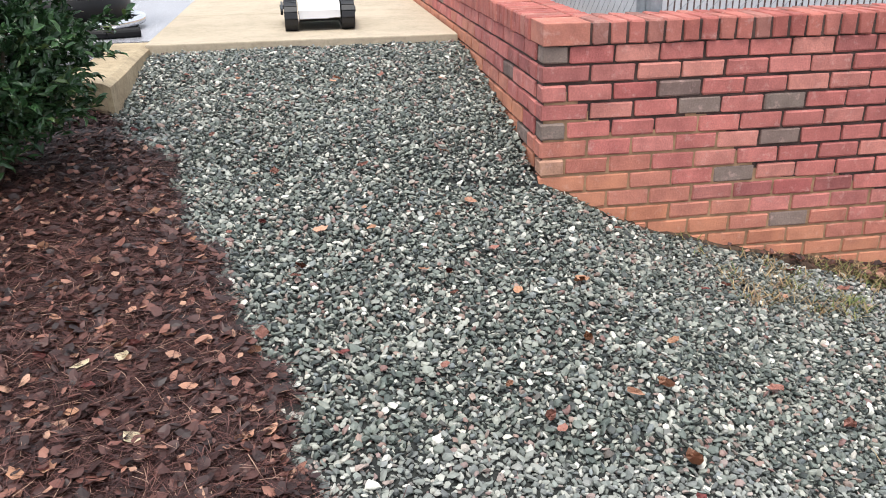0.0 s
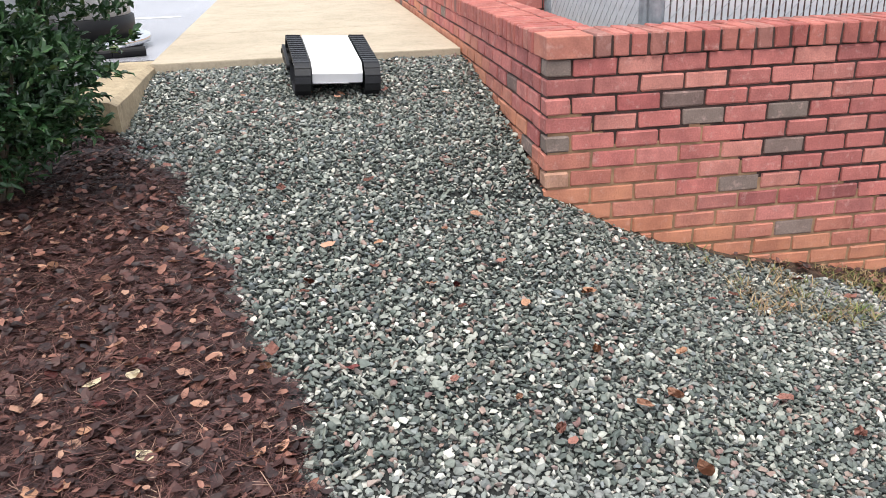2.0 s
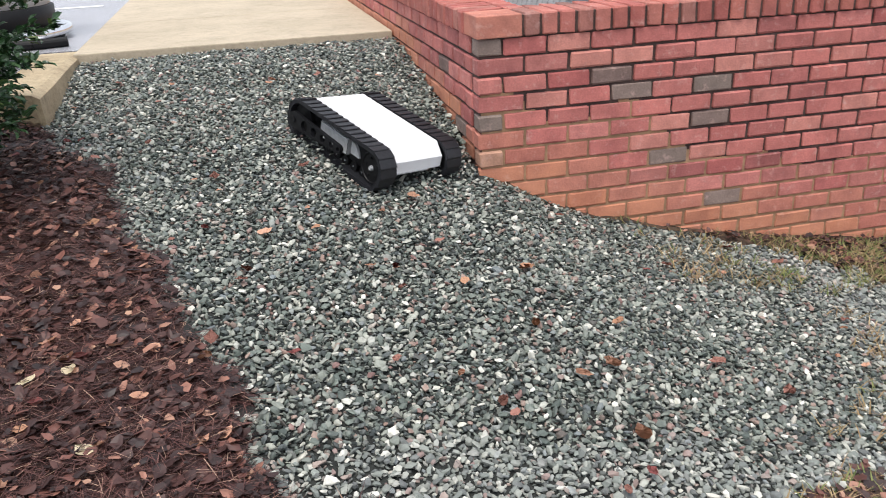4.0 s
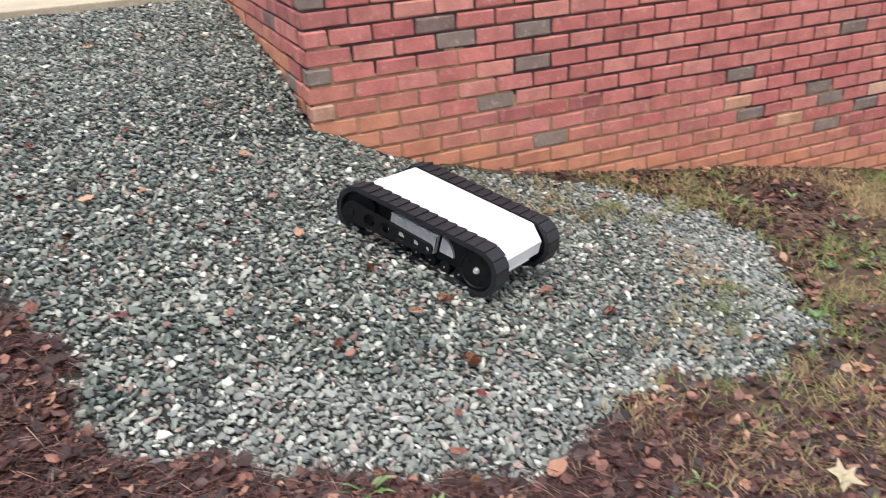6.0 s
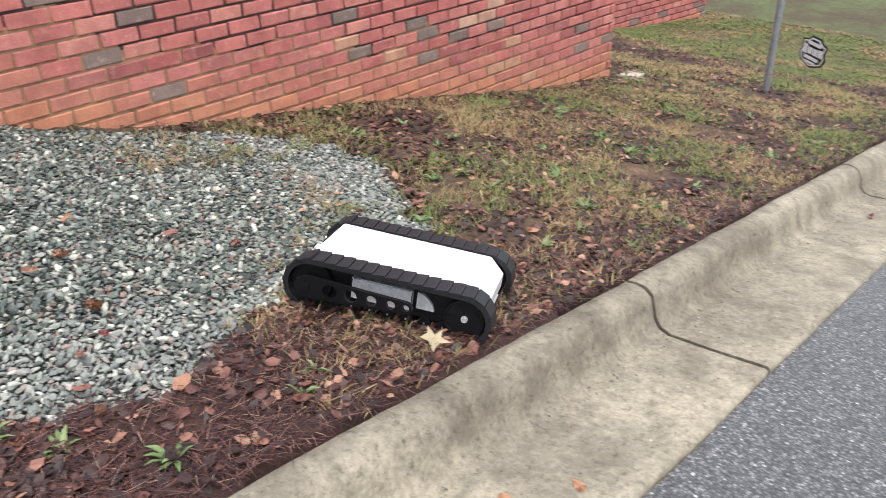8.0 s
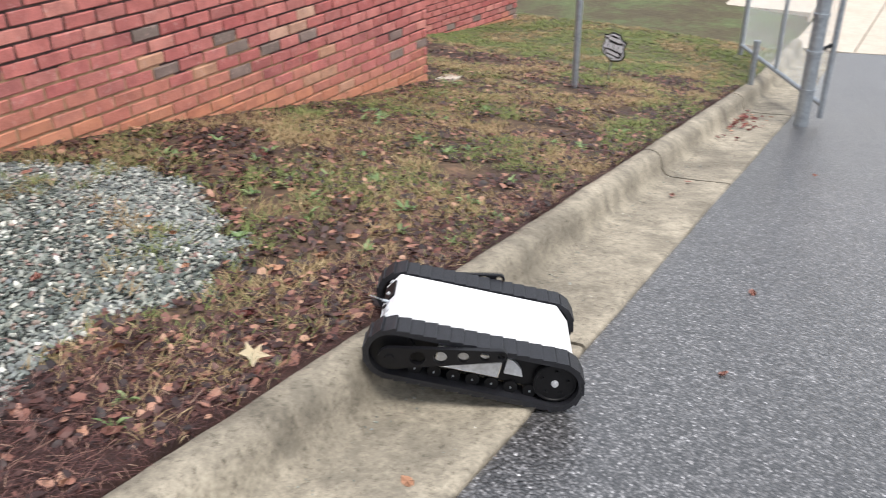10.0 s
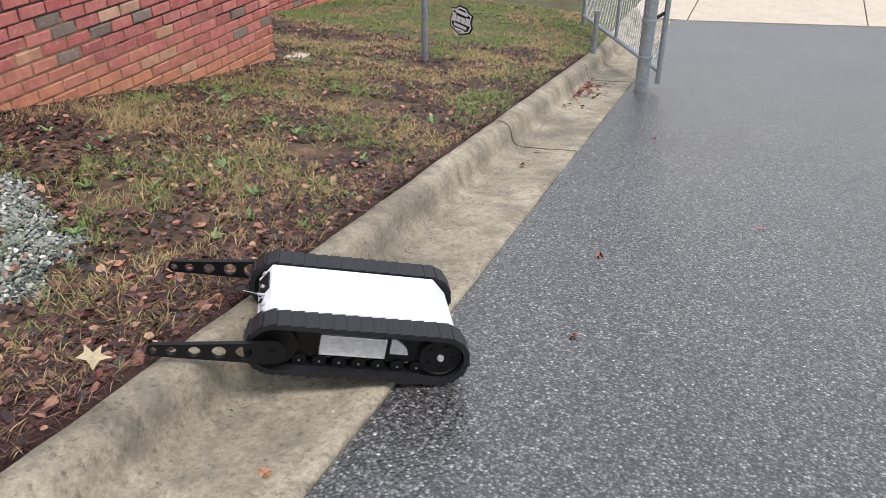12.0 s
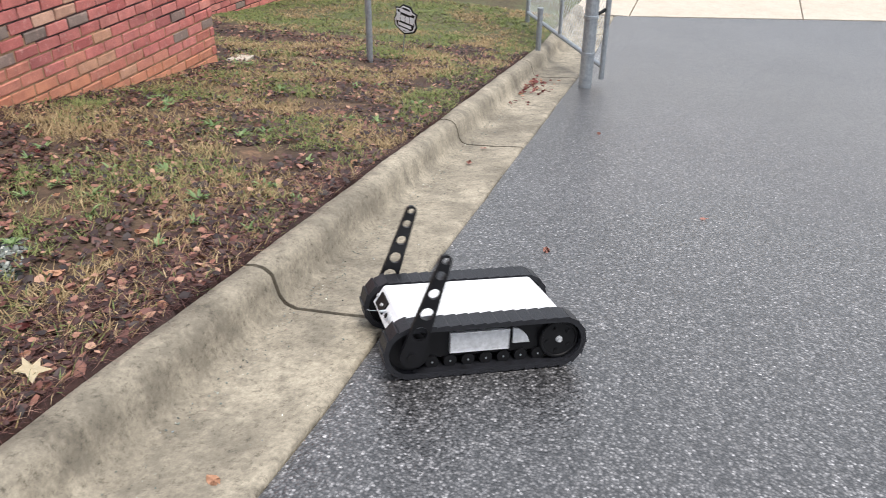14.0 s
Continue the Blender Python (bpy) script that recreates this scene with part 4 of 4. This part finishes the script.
# ---- gravel stones ----
PHI = (1 + 5 ** 0.5) / 2
ICO_V = np.array([(-1, PHI, 0), (1, PHI, 0), (-1, -PHI, 0), (1, -PHI, 0), (0, -1, PHI), (0, 1, PHI), (0, -1, -PHI), (0, 1, -PHI), (PHI, 0, -1), (PHI, 0, 1), (-PHI, 0, -1), (-PHI, 0, 1)]) / math.sqrt(1 + PHI * PHI)


def ico_faces():
    bm = bmesh.new()
    vs = [bm.verts.new(v) for v in ICO_V]
    bmesh.ops.convex_hull(bm, input=vs)
    bm.verts.index_update()
    out = np.array([[v.index for v in f.verts] for f in bm.faces])
    bm.free()
    return out


ICO_F = ico_faces()


def scatter_stones(name, spots, label, mat, rng):
    """One mesh of angular stones: spots of (x, y, z, size)."""
    spots = np.array(spots)
    n = len(spots)
    size = spots[:, 3][:, None]
    axes = np.concatenate([rng.uniform(0.8, 1.4, (n, 1)), rng.uniform(0.65, 1.0, (n, 1)), rng.uniform(0.3, 0.6, (n, 1))], 1) * size
    v = ICO_V[None] * (1 + rng.uniform(-0.25, 0.25, (n, 12, 1))) + rng.uniform(-0.2, 0.2, (n, 12, 3))
    v = v * axes[:, None]
    yaw, tilt, roll = rng.uniform(0, 6.283, n), rng.normal(0, 0.5, n), rng.normal(0, 0.5, n)
    def rz(a):
        c, s, o, i = np.cos(a), np.sin(a), np.zeros(n), np.ones(n)
        return np.stack([np.stack([c, -s, o], 1), np.stack([s, c, o], 1), np.stack([o, o, i], 1)], 1)
    def rx(a):
        c, s, o, i = np.cos(a), np.sin(a), np.zeros(n), np.ones(n)
        return np.stack([np.stack([i, o, o], 1), np.stack([o, c, -s], 1), np.stack([o, s, c], 1)], 1)
    def ry(a):
        c, s, o, i = np.cos(a), np.sin(a), np.zeros(n), np.ones(n)
        return np.stack([np.stack([c, o, s], 1), np.stack([o, i, o], 1), np.stack([-s, o, c], 1)], 1)
    turn = rx(tilt) @ ry(roll) @ rz(yaw)
    v = np.einsum("nij,nkj->nki", turn, v) + spots[:, None, :3]
    f = (ICO_F[None] + (np.arange(n) * 12)[:, None, None]).reshape(-1)
    me = bpy.data.meshes.new(name)
    me.vertices.add(n * 12)
    me.vertices.foreach_set("co", v.reshape(-1))
    me.loops.add(len(f))
    me.loops.foreach_set("vertex_index", f)
    me.polygons.add(len(f) // 3)
    me.polygons.foreach_set("loop_start", np.arange(0, len(f), 3))
    me.polygons.foreach_set("loop_total", np.full(len(f) // 3, 3))
    me.materials.append(mat)
    me.update(calc_edges=True)
    me.shade_flat()
    me.validate()
    ob = new(name, me)
    return tagged(ob, label, "gravel", kind="stuff")


def build_gravel():
    rng = np.random.default_rng(4)
    spots = []
    for step, lo, hi, lift in ((0.0148, 0.006, 0.0112, -0.013), (0.0245, 0.008, 0.0158, -0.002)):
        for y in np.arange(-2.4, 1.93, step):
            for x in np.arange(-2.1, 1.95, step):
                px, py = x + rng.uniform(-0.5, 0.5) * step, y + rng.uniform(-0.5, 0.5) * step
                if px > -0.03 and py > -0.012 or py > 1.91:
                    continue
                if not in_gravel(px, py):
                    if rng.random() > (0.05 if lift < -0.01 else 0.035) or not in_gravel(px, py, 0.75):
                        continue
                s = lo + (hi - lo) * rng.random() ** 1.5
                spots.append((px, py, height(px, py) + lift + 0.012 * noise.noise((px * 5, py * 5, 0)), s))
    # stones that tumbled out of the bed
    def dusty(x, y):
        q = 0.5 * noise.noise((x * 2.0, y * 2.0, 9.0)) + 0.3 * noise.noise((x * 7, y * 7, 3.0))
        return y < -1.72 + 0.35 * q and x < 0.7 or x > 1.25 + 0.5 * q
    clean = [p for p in spots if not dusty(p[0], p[1])]
    pale = [p for p in spots if dusty(p[0], p[1])]
    scatter_stones("gravel", clean, "loose grey-green and white crushed stones", stone_mat, rng)
    scatter_stones("gravel", pale, "pale dusty crushed stones at the edge of the bed", dusty_stone, rng)


build_gravel()


# ---- mulch, litter and grass ----
def strips(name, items, mat, label, cat):
    """Thin bent strips: (foot, direction, length, width, bend) joined into one mesh."""
    verts, faces = [], []
    for p, d, ln, w, bend in items:
        side = d.cross(Vector((0, 0, 1)))
        side = side.normalized() * w if side.length > 1e-4 else Vector((w, 0, 0))
        k = len(verts)
        m = p + d * ln * 0.55 + bend * 0.35
        e = p + d * ln + bend
        for v in (p + side, p - side, m + side * 0.8, m - side * 0.8, e):
            verts.append(tuple(v))
        faces += [(k, k + 1, k + 3, k + 2), (k + 2, k + 3, k + 4)]
    return tagged(raw(name, verts, faces, mat), label, cat, kind="stuff")


def flakes(name, spots, mat, label, lo, hi, rnd):
    """Small curled bits of dead leaf and bark."""
    verts, faces = [], []
    for x, y in spots:
        z = height(x, y) + rnd.uniform(0.006, 0.022)
        s = rnd.uniform(lo, hi)
        a0 = rnd.uniform(0, 6.28)
        n = rnd.choice((5, 6, 7))
        tx, ty = rnd.uniform(-0.5, 0.5), rnd.uniform(-0.5, 0.5)
        k = len(verts)
        verts.append((x, y, z + rnd.uniform(-0.1, 0.3) * s))
        el = rnd.uniform(0.5, 1.0)
        for i in range(n):
            a = 6.283 * i / n
            r = s * rnd.uniform(0.6, 1.1)
            u, v = r * math.cos(a), r * el * math.sin(a)
            dx, dy = u * math.cos(a0) - v * math.sin(a0), u * math.sin(a0) + v * math.cos(a0)
            verts.append((x + dx, y + dy, z + max(-0.01, dx * tx + dy * ty) + rnd.uniform(0, 0.25) * s))
        faces += [(k, k + 1 + i, k + 1 + (i + 1) % n) for i in range(n)]
    return tagged(raw(name, verts, faces, mat), label, "litter", kind="stuff")


litter_mat = island_material("dead_leaf_litter", [(0.0, (0.016, 0.008, 0.008)), (0.45, (0.045, 0.018, 0.016)), (0.7, (0.09, 0.036, 0.029)), (0.85, (0.17, 0.066, 0.05)), (0.94, (0.32, 0.15, 0.105)), (1.0, (0.46, 0.27, 0.18))], 0.55, 50, 0.5)
dry_mat = island_material("dry_grass", [(0.0, (0.17, 0.115, 0.06)), (0.4, (0.33, 0.225, 0.12)), (0.7, (0.21, 0.155, 0.065)), (1.0, (0.50, 0.38, 0.22))], 0.85, 40, 0.3)


def build_mulch():
    rnd = random.Random(12)
    needles, bits, k = [], [], 0
    while k < 120000:
        near = k % 3 > 0
        x, y = (rnd.uniform(-2.9, -0.3), rnd.uniform(-2.6, 0.9)) if near else ((rnd.uniform(-0.4, 7.8), rnd.uniform(-2.6, -0.02)) if k % 6 else (rnd.uniform(-0.4, 3.4), rnd.uniform(-2.6, -1.4)))
        if y < kerb_y(x) + 0.01 or zone(x, y) != 1:
            k += 0 if near else 1
            if near:
                k += 0.2 if rnd.random() < 0.5 else 0
                k = int(k) if isinstance(k, int) else int(k + rnd.random())
            continue
        k += 1
        a, t = rnd.uniform(0, 6.28), rnd.uniform(-0.12, 0.22)
        d = Vector((math.cos(a), math.sin(a), t)).normalized()
        ln = rnd.uniform(0.03, 0.1)
        needles.append((Vector((x, y, height(x, y) + rnd.uniform(0.004, 0.022))), d, ln, rnd.uniform(0.0005, 0.0012), Vector((rnd.uniform(-1, 1), rnd.uniform(-1, 1), rnd.uniform(-0.6, 0.1))) * 0.02))
        if k % (9 if x < -0.4 else 14) == 0:
            bits.append((x, y))
    # denser litter along the strip between the bed and the kerb
    for j in range(16000):
        x, y = rnd.uniform(-1.2, 3.0), rnd.uniform(-2.6, -1.5)
        if y < kerb_y(x) + 0.02 or zone(x, y) != 1:
            continue
        a = rnd.uniform(0, 6.28)
        d = Vector((math.cos(a), math.sin(a), rnd.uniform(-0.1, 0.3))).normalized()
        needles.append((Vector((x, y, height(x, y) + rnd.uniform(0.004, 0.02))), d, rnd.uniform(0.025, 0.08), rnd.uniform(0.0006, 0.0014), Vector((0, 0, -0.01))))
        if j % 5 == 0:
            bits.append((x, y))
    strips("pine_straw", needles, needle_mat, "matted red-brown pine straw", "mulch")
    flakes("leaf_litter", bits, litter_mat, "dark red-brown shredded leaf litter", 0.007, 0.025, rnd)


build_mulch()


def build_grass():
    rnd = random.Random(21)
    dry, green, bits = [], [], []
    def blade(x, y, tall, store):
        a = rnd.uniform(0, 6.28)
        d = Vector((0.55 * math.cos(a), 0.55 * math.sin(a), rnd.uniform(0.5, 1.0))).normalized()
        ln = tall * rnd.uniform(0.5, 1.2)
        store.append((Vector((x, y, height(x, y) - 0.003)), d, ln, rnd.uniform(0.0014, 0.003) * (1 + max(0, x - 4) * 0.2), Vector((math.cos(a), math.sin(a), -0.9)) * ln * rnd.uniform(0.1, 0.5)))
    tufts = 0
    while tufts < 14000:
        x = rnd.uniform(0.2, 7.2) if rnd.random() < 0.72 else rnd.uniform(6, 11)
        y = rnd.uniform(-2.55, 0.0) if x < 5.5 else rnd.uniform(-2.5, 1.8)
        if y < kerb_y(x) + 0.03:
            continue
        zn = zone(x, y)
        thin = noise.noise((x * 1.5, y * 1.5, 7.0)) + 0.5 * noise.noise((x * 5, y * 5, 2.0))
        chance = {0: 0.0, 1: 0.34 if x > 0.1 else 0.1, 2: 0.42 + 1.5 * thin, 3: 0.9}[zn]
        if zn == 0 and in_gravel(x, y, 0.5) is False:
            chance = 0.2
        if zn == 0 and 0.7 < x < 1.75 and y > -0.6:
            chance = 0.28 if thin > 0.12 else 0.03
        if rnd.random() > chance:
            tufts += 0.25
            tufts = int(tufts + rnd.random())
            continue
        tufts += 1
        greener = noise.noise((x * 1.6, y * 1.6, 3.0)) * 1.7 + (0.35 if zn == 3 else 0.0)
        for j in range(rnd.randint(5, 13)):
            bx, by = x + rnd.gauss(0, 0.025), y + rnd.gauss(0, 0.025)
            if by < kerb_y(bx) + 0.01 or by > -0.01 and bx < 5.45:
                continue
            blade(bx, by, 0.062 if zn < 3 else 0.045, green if rnd.random() < 0.42 + greener else dry)
    for k in range(20000):
        x = rnd.uniform(0.3, 8.2)
        y = rnd.uniform(-2.5, -0.02) if x < 5.4 else rnd.uniform(-2.4, 1.5)
        if y > kerb_y(x) + 0.02 and zone(x, y) in (1, 2) and noise.noise((x * 1.9, y * 1.9, 17.0)) > -0.25:
            bits.append((x, y))
    strips("dry_grass", dry, dry_mat, "sparse dry tan grass blades", "grass")
    strips("green_grass", green, blade_mat, "patchy olive green grass blades", "grass")
    flakes("leaf_crumbs", bits, litter_mat, "crumbled brown leaves among the grass", 0.008, 0.026, rnd)


build_grass()


def weed_mesh(seed):
    rnd = random.Random(seed)
    verts, faces = [], []
    for k in range(rnd.randint(11, 17)):
        a = rnd.uniform(0, 6.28)
        al = Vector((math.cos(a), math.sin(a), rnd.uniform(0.15, 0.9))).normalized()
        nrm = Vector((-0.3 * math.cos(a), -0.3 * math.sin(a), 1)).normalized()
        nrm = (nrm - al * nrm.dot(al)).normalized()
        leaf_quads(Vector((0, 0, 0.004)), nrm, al, rnd.uniform(0.03, 0.07), rnd.uniform(0.009, 0.017), verts, faces, 0.15)
    me = bpy.data.meshes.new("weed_plant")
    me.from_pydata(verts, [], faces)
    me.materials.append(weed_mat)
    return me


WEEDS = [weed_mesh(s) for s in range(5)]
WEED_SPOTS = [(1.94, -2.34), (2.38, -2.34), (2.16, -1.96), (2.32, -1.37), (1.99, -1.51), (2.8, -1.26), (4.18, -0.83), (3.25, -0.33), (4.13, -0.11), (4.42, -0.28), (4.69, -1.02), (3.35, -1.39), (3.29, -0.86), (2.44, -0.85), (3.62, -1.96), (3.27, -1.52),
              (3.43, -1.6), (1.81, -1.65), (-0.23, -2.42), (0.17, -2.38), (-0.41, -2.24), (-0.53, -2.12), (1.91, -2.1), (0.28, -2.3), (1.42, -1.6), (2.0, -0.5)]
rnd_l = random.Random(77)
while len(WEED_SPOTS) < 62:
    q_ = (rnd_l.uniform(1.6, 6.2), rnd_l.uniform(-2.3, -0.1))
    if zone(*q_) == 2:
        WEED_SPOTS.append(q_)
for x, y in WEED_SPOTS:
    ob = new("weed_plant", rnd_l.choice(WEEDS))
    s = rnd_l.uniform(0.75, 1.25)
    ob.matrix_basis = pose(x, y, height(x, y), 0, 0, rnd_l.uniform(0, 360)) @ Matrix.Diagonal((s, s, s, 1))
    tagged(ob, "low bright green broadleaf weed in thin grass", "weed", "weeds")


# ---- fallen leaves ----
def fallen_mesh(seed, maple=False):
    rnd = random.Random(seed)
    if maple:
        rad = [0.2, 0.75, 0.45, 1.0, 0.5, 1.1, 0.5, 1.0, 0.45, 0.75]
    else:
        rad = [0.95, 0.8, 0.62, 0.56, 0.6, 0.85, 0.6, 0.56, 0.62, 0.8]
    n = len(rad)
    bm = bmesh.new()
    c = bm.verts.new((0, 0, 0.006))
    ring = []
    for k, r in enumerate(rad):
        a = 2 * math.pi * k / n
        r *= rnd.uniform(0.88, 1.1)
        ring.append(bm.verts.new((r * math.cos(a), r * math.sin(a), rnd.uniform(0.0, 0.32) * r)))
    for k in range(n):
        bm.faces.new((c, ring[k], ring[(k + 1) % n]))
    bmesh.ops.solidify(bm, geom=list(bm.faces), thickness=0.008)
    return bm


LEAF_MATS = [plain("leaf_russet", (0.33, 0.15, 0.115), 0.7, 0, 0.3, 30, 0.3), plain("leaf_tan", (0.55, 0.30, 0.20), 0.7, 0, 0.25, 30, 0.3), plain("leaf_orange", (0.47, 0.25, 0.15), 0.7, 0, 0.25, 30, 0.3), plain("leaf_maroon", (0.22, 0.06, 0.055), 0.7, 0, 0.3, 30, 0.3), plain("leaf_cream", (0.74, 0.64, 0.45), 0.6, 0, 0.1, 30, 0.2)]
LEAF_WORDS = ["russet", "tan", "orange", "maroon", "cream"]
LEAVES = {}
for mi, mt in enumerate(LEAF_MATS):
    for sd in range(3):
        me_ = bpy.data.meshes.new("fallen_leaf")
        b_ = fallen_mesh(sd + 10 * mi)
        b_.to_mesh(me_)
        b_.free()
        me_.materials.append(mt)
        LEAVES[mi, sd] = me_


def fallen(x, y, mi, size, z=None):
    ob = new("fallen_leaf", LEAVES[mi, rnd_l.randrange(3)])
    zz = height(x, y) + 0.018 if z is None else z
    s = size * rnd_l.uniform(0.85, 1.15)
    ob.matrix_basis = pose(x, y, zz, rnd_l.uniform(-14, 14), rnd_l.uniform(-14, 14), rnd_l.uniform(0, 360)) @ Matrix.Diagonal((s, s, s, 1))
    tagged(ob, LEAF_WORDS[mi] + " dry fallen leaf lying on the ground", "leaf", "fallen leaves")


for x, y in [(-0.35, -0.57), (-0.09, -0.79), (-0.57, -0.92), (-1.07, -0.84), (-0.84, -0.7), (-0.96, -1.32), (0.14, -1.1), (-0.41, -1.54), (-0.39, -1.59), (-1.29, 0.77), (-1.43, 0.26), (-0.42, 0.18), (-0.81, -0.52), (-0.17, -1.14), (-1.09, -0.91)]:
    fallen(x, y, rnd_l.choice((0, 1, 0, 2, 3)), 0.026)
for x, y in [(-1.36, -1.51), (-1.21, -1.7), (-1.15, -1.67), (-1.51, -0.72), (-1.44, -1.69), (-1.79, -1.01), (-1.54, -1.38), (-1.55, -1.15), (-1.2, -1.35), (-1.33, -1.3), (-1.55, -1.32), (-1.91, -0.76), (-1.7, -0.85), (-1.88, -0.76), (-1.43, -1.27), (-1.62, -1.81), (-1.63, -1.42), (-1.46, -1.71)]:
    fallen(x, y, rnd_l.choice((1, 1, 2, 1, 4)), 0.03)
for x, y in [(0.15, -2.41), (-0.27, -2.06), (-0.07, -2.18), (-0.48, -2.17), (1.24, -1.95), (0.92, -2.42), (1.11, -2.08), (1.27, -1.96), (1.18, -2.1), (4.9, -2.2)]:
    fallen(x, y, rnd_l.choice((0, 1, 2, 0)), 0.034)
for x, y in [(0.57, -3.02), (0.37, -2.92), (4.3, -2.74), (3.9, -2.75)]:
    fallen(x, y, 2 if x < 1 else 0, 0.026, kerb_z(x) - 0.135)
for x, y in [(1.73, -3.59), (2.58, -3.51), (3.4, -4.2), (5.1, -3.4)]:
    fallen(x, y, 0, 0.026, road_z(x, y) + 0.003)
n_ = 0
while n_ < 190:
    x, y = rnd_l.uniform(-2.4, 3.5), rnd_l.uniform(-2.5, 1.6)
    if y > 0 and x > -0.1 or y < kerb_y(x) + 0.03:
        continue
    zn_ = zone(x, y)
    if rnd_l.random() < (0.28, 0.9, 0.25, 0.1)[zn_]:
        fallen(x, y, rnd_l.choice((0, 0, 3, 1, 1, 2)), rnd_l.uniform(0.016, 0.036))
        n_ += 1
for k in range(74):
    x = rnd_l.uniform(5.7, 7.5) if k < 20 else rnd_l.gauss(6.85, 0.3)
    fallen(x, kerb_y(x) - 0.2 - abs(rnd_l.gauss(0, 0.1)), rnd_l.choice((1, 3, 3, 0, 3)), rnd_l.uniform(0.018, 0.03), kerb_z(x) - 0.148 + rnd_l.uniform(0, 0.012))
bm = fallen_mesh(5, True)
big = obj("maple_leaf", bm, LEAF_MATS[4])
big.matrix_basis = pose(0.66, -2.405, height(0.66, -2.405) + 0.035, 14, -10, 40) @ Matrix.Diagonal((0.056, 0.056, 0.056, 1))
tagged(big, "large cream yellow maple leaf lying by the kerb", "leaf")


# pale flat stone at the wall's foot
bm = bmesh.new()
box(bm, -0.15, 0.15, -0.09, 0.09, -0.03, 0.03, 0.012)
stone = obj("paving_stone", bm, pad_mat)
stone.matrix_basis = pose(5.72, -0.06, height(5.72, -0.06) - 0.012, 0, 9, 14)
tagged(stone, "flat pale stone half sunk at the wall's foot", "stone")


def gutter_grit():
    """Grit and crumbs washed along the foot of the kerb."""
    rng = np.random.default_rng(9)
    spots = []
    for k in range(1000):
        x = rng.uniform(-0.5, 8)
        d = -0.2 - abs(rng.normal(0, 0.05)) if rng.random() < 0.7 else -rng.uniform(0.2, 0.66)
        spots.append((x, kerb_y(x) + d, kerb_z(x) - (0.153 if d > -0.3 else 0.147 if d > -0.45 else 0.128), rng.uniform(0.0012, 0.0045)))
    tagged(scatter_stones("grit", spots, "fine grit washed along the gutter", stone_mat, rng), category="grit")


gutter_grit()


# ---- what moves ----
ROBOT = [
    (0, -0.888, 2.469, 1.435, 0.2, 0.6, -89.3),
    (0.5, -0.856, 2.177, 1.443, 0.6, -1.7, -95.9),
    (1, -0.874, 1.863, 1.436, 0.3, 4.3, -89.6),
    (1.5, -0.884, 1.618, 1.383, -2.1, 14, -93.1),
    (2, -0.872, 1.305, 1.337, -3.2, 8.2, -85.9),
    (3.3, -0.62, 0.56, 1.17, -5, 11.5, -70),
    (4.5, -0.25, -0.235, 1.007, -6.2, 15.5, -59.9),
    (5, -0.086, -0.518, 0.931, -6.8, 13.5, -59.7),
    (5.5, 0.084, -0.799, 0.853, -7.2, 12.3, -60.2),
    (6, 0.261, -1.074, 0.766, -6.6, 13.2, -59.9),
    (6.5, 0.426, -1.377, 0.687, -7.3, 12.8, -60.5),
    (7, 0.593, -1.669, 0.626, -8.1, 11.9, -61.2),
    (7.5, 0.742, -1.98, 0.577, -8.7, 9.1, -61.4),
    (7.7, 0.81, -2.09, 0.562, -8.5, 7.5, -62.5),
    (8.7, 1.03, -2.47, 0.525, -7.5, 7.5, -61),
    (9.3, 1.165, -2.71, 0.49, -5.5, 11, -59.5),
    (9.8, 1.256, -2.897, 0.41, -3.9, 17.1, -58.4),
    (10, 1.272, -2.983, 0.419, -2.1, 12.5, -61.9),
    (10.5, 1.282, -3.056, 0.443, 4.5, 7.8, -60.4),
    (11, 1.304, -3.049, 0.428, 5.4, 7, -60.7),
    (11.5, 1.288, -3.053, 0.441, 5.7, 6.6, -60.8),
    (12, 1.318, -3.059, 0.415, -1, 11.3, -59.8),
    (12.5, 1.427, -3.199, 0.369, -6.1, 9.7, -58.9),
    (13, 1.453, -3.243, 0.347, -7.7, 3.7, -60.2),
    (13.5, 1.545, -3.361, 0.325, -8.6, 3.4, -58.8),
    (14, 1.655, -3.545, 0.315, -8.4, 4.4, -57.8),
]
FLIP = [(0, 1), (9.8, 2), (10.0, 14.5), (10.2, 29), (10.5, 54), (10.7, 72), (11.0, 99.6), (11.2, 118), (11.4, 137), (11.7, 167), (12.0, 183), (12.3, 185), (12.6, 185), (12.9, 174), (13.1, 163), (13.4, 134), (13.7, 101), (14.0, 73)]


def motions():
    walk(robot, [(t, pose(x, y, z, rx, ry, rz)) for t, x, y, z, rx, ry, rz in ROBOT])
    for ob in robot.children:
        s = -1 if ob.location.y < 0 else 1
        if ob.name.startswith("flipper"):
            walk(ob, [(t, pose(FLIP_X, s * FLIP_Y, FLIP_Z, 0, -a, 0)) for t, a in FLIP])
        elif ob.name.startswith("front_wheel"):
            rows, gone = [], 0.0
            ts = [k * 0.1 for k in range(141)]
            at = np.array([r[:3] for r in ROBOT], float)
            last = None
            for t in ts:
                p = Vector((float(np.interp(t, at[:, 0], at[:, 1])), float(np.interp(t, at[:, 0], at[:, 2])), 0))
                gone += min(0.12, (p - last).length) / TRACK_R if last else 0.0
                last = p
                rows.append((t, Matrix.Translation((TRACK_FRONT, s * 0.18, TRACK_Z)) @ Matrix.Rotation(gone, 4, "Y")))
            walk(ob, rows)


motions()
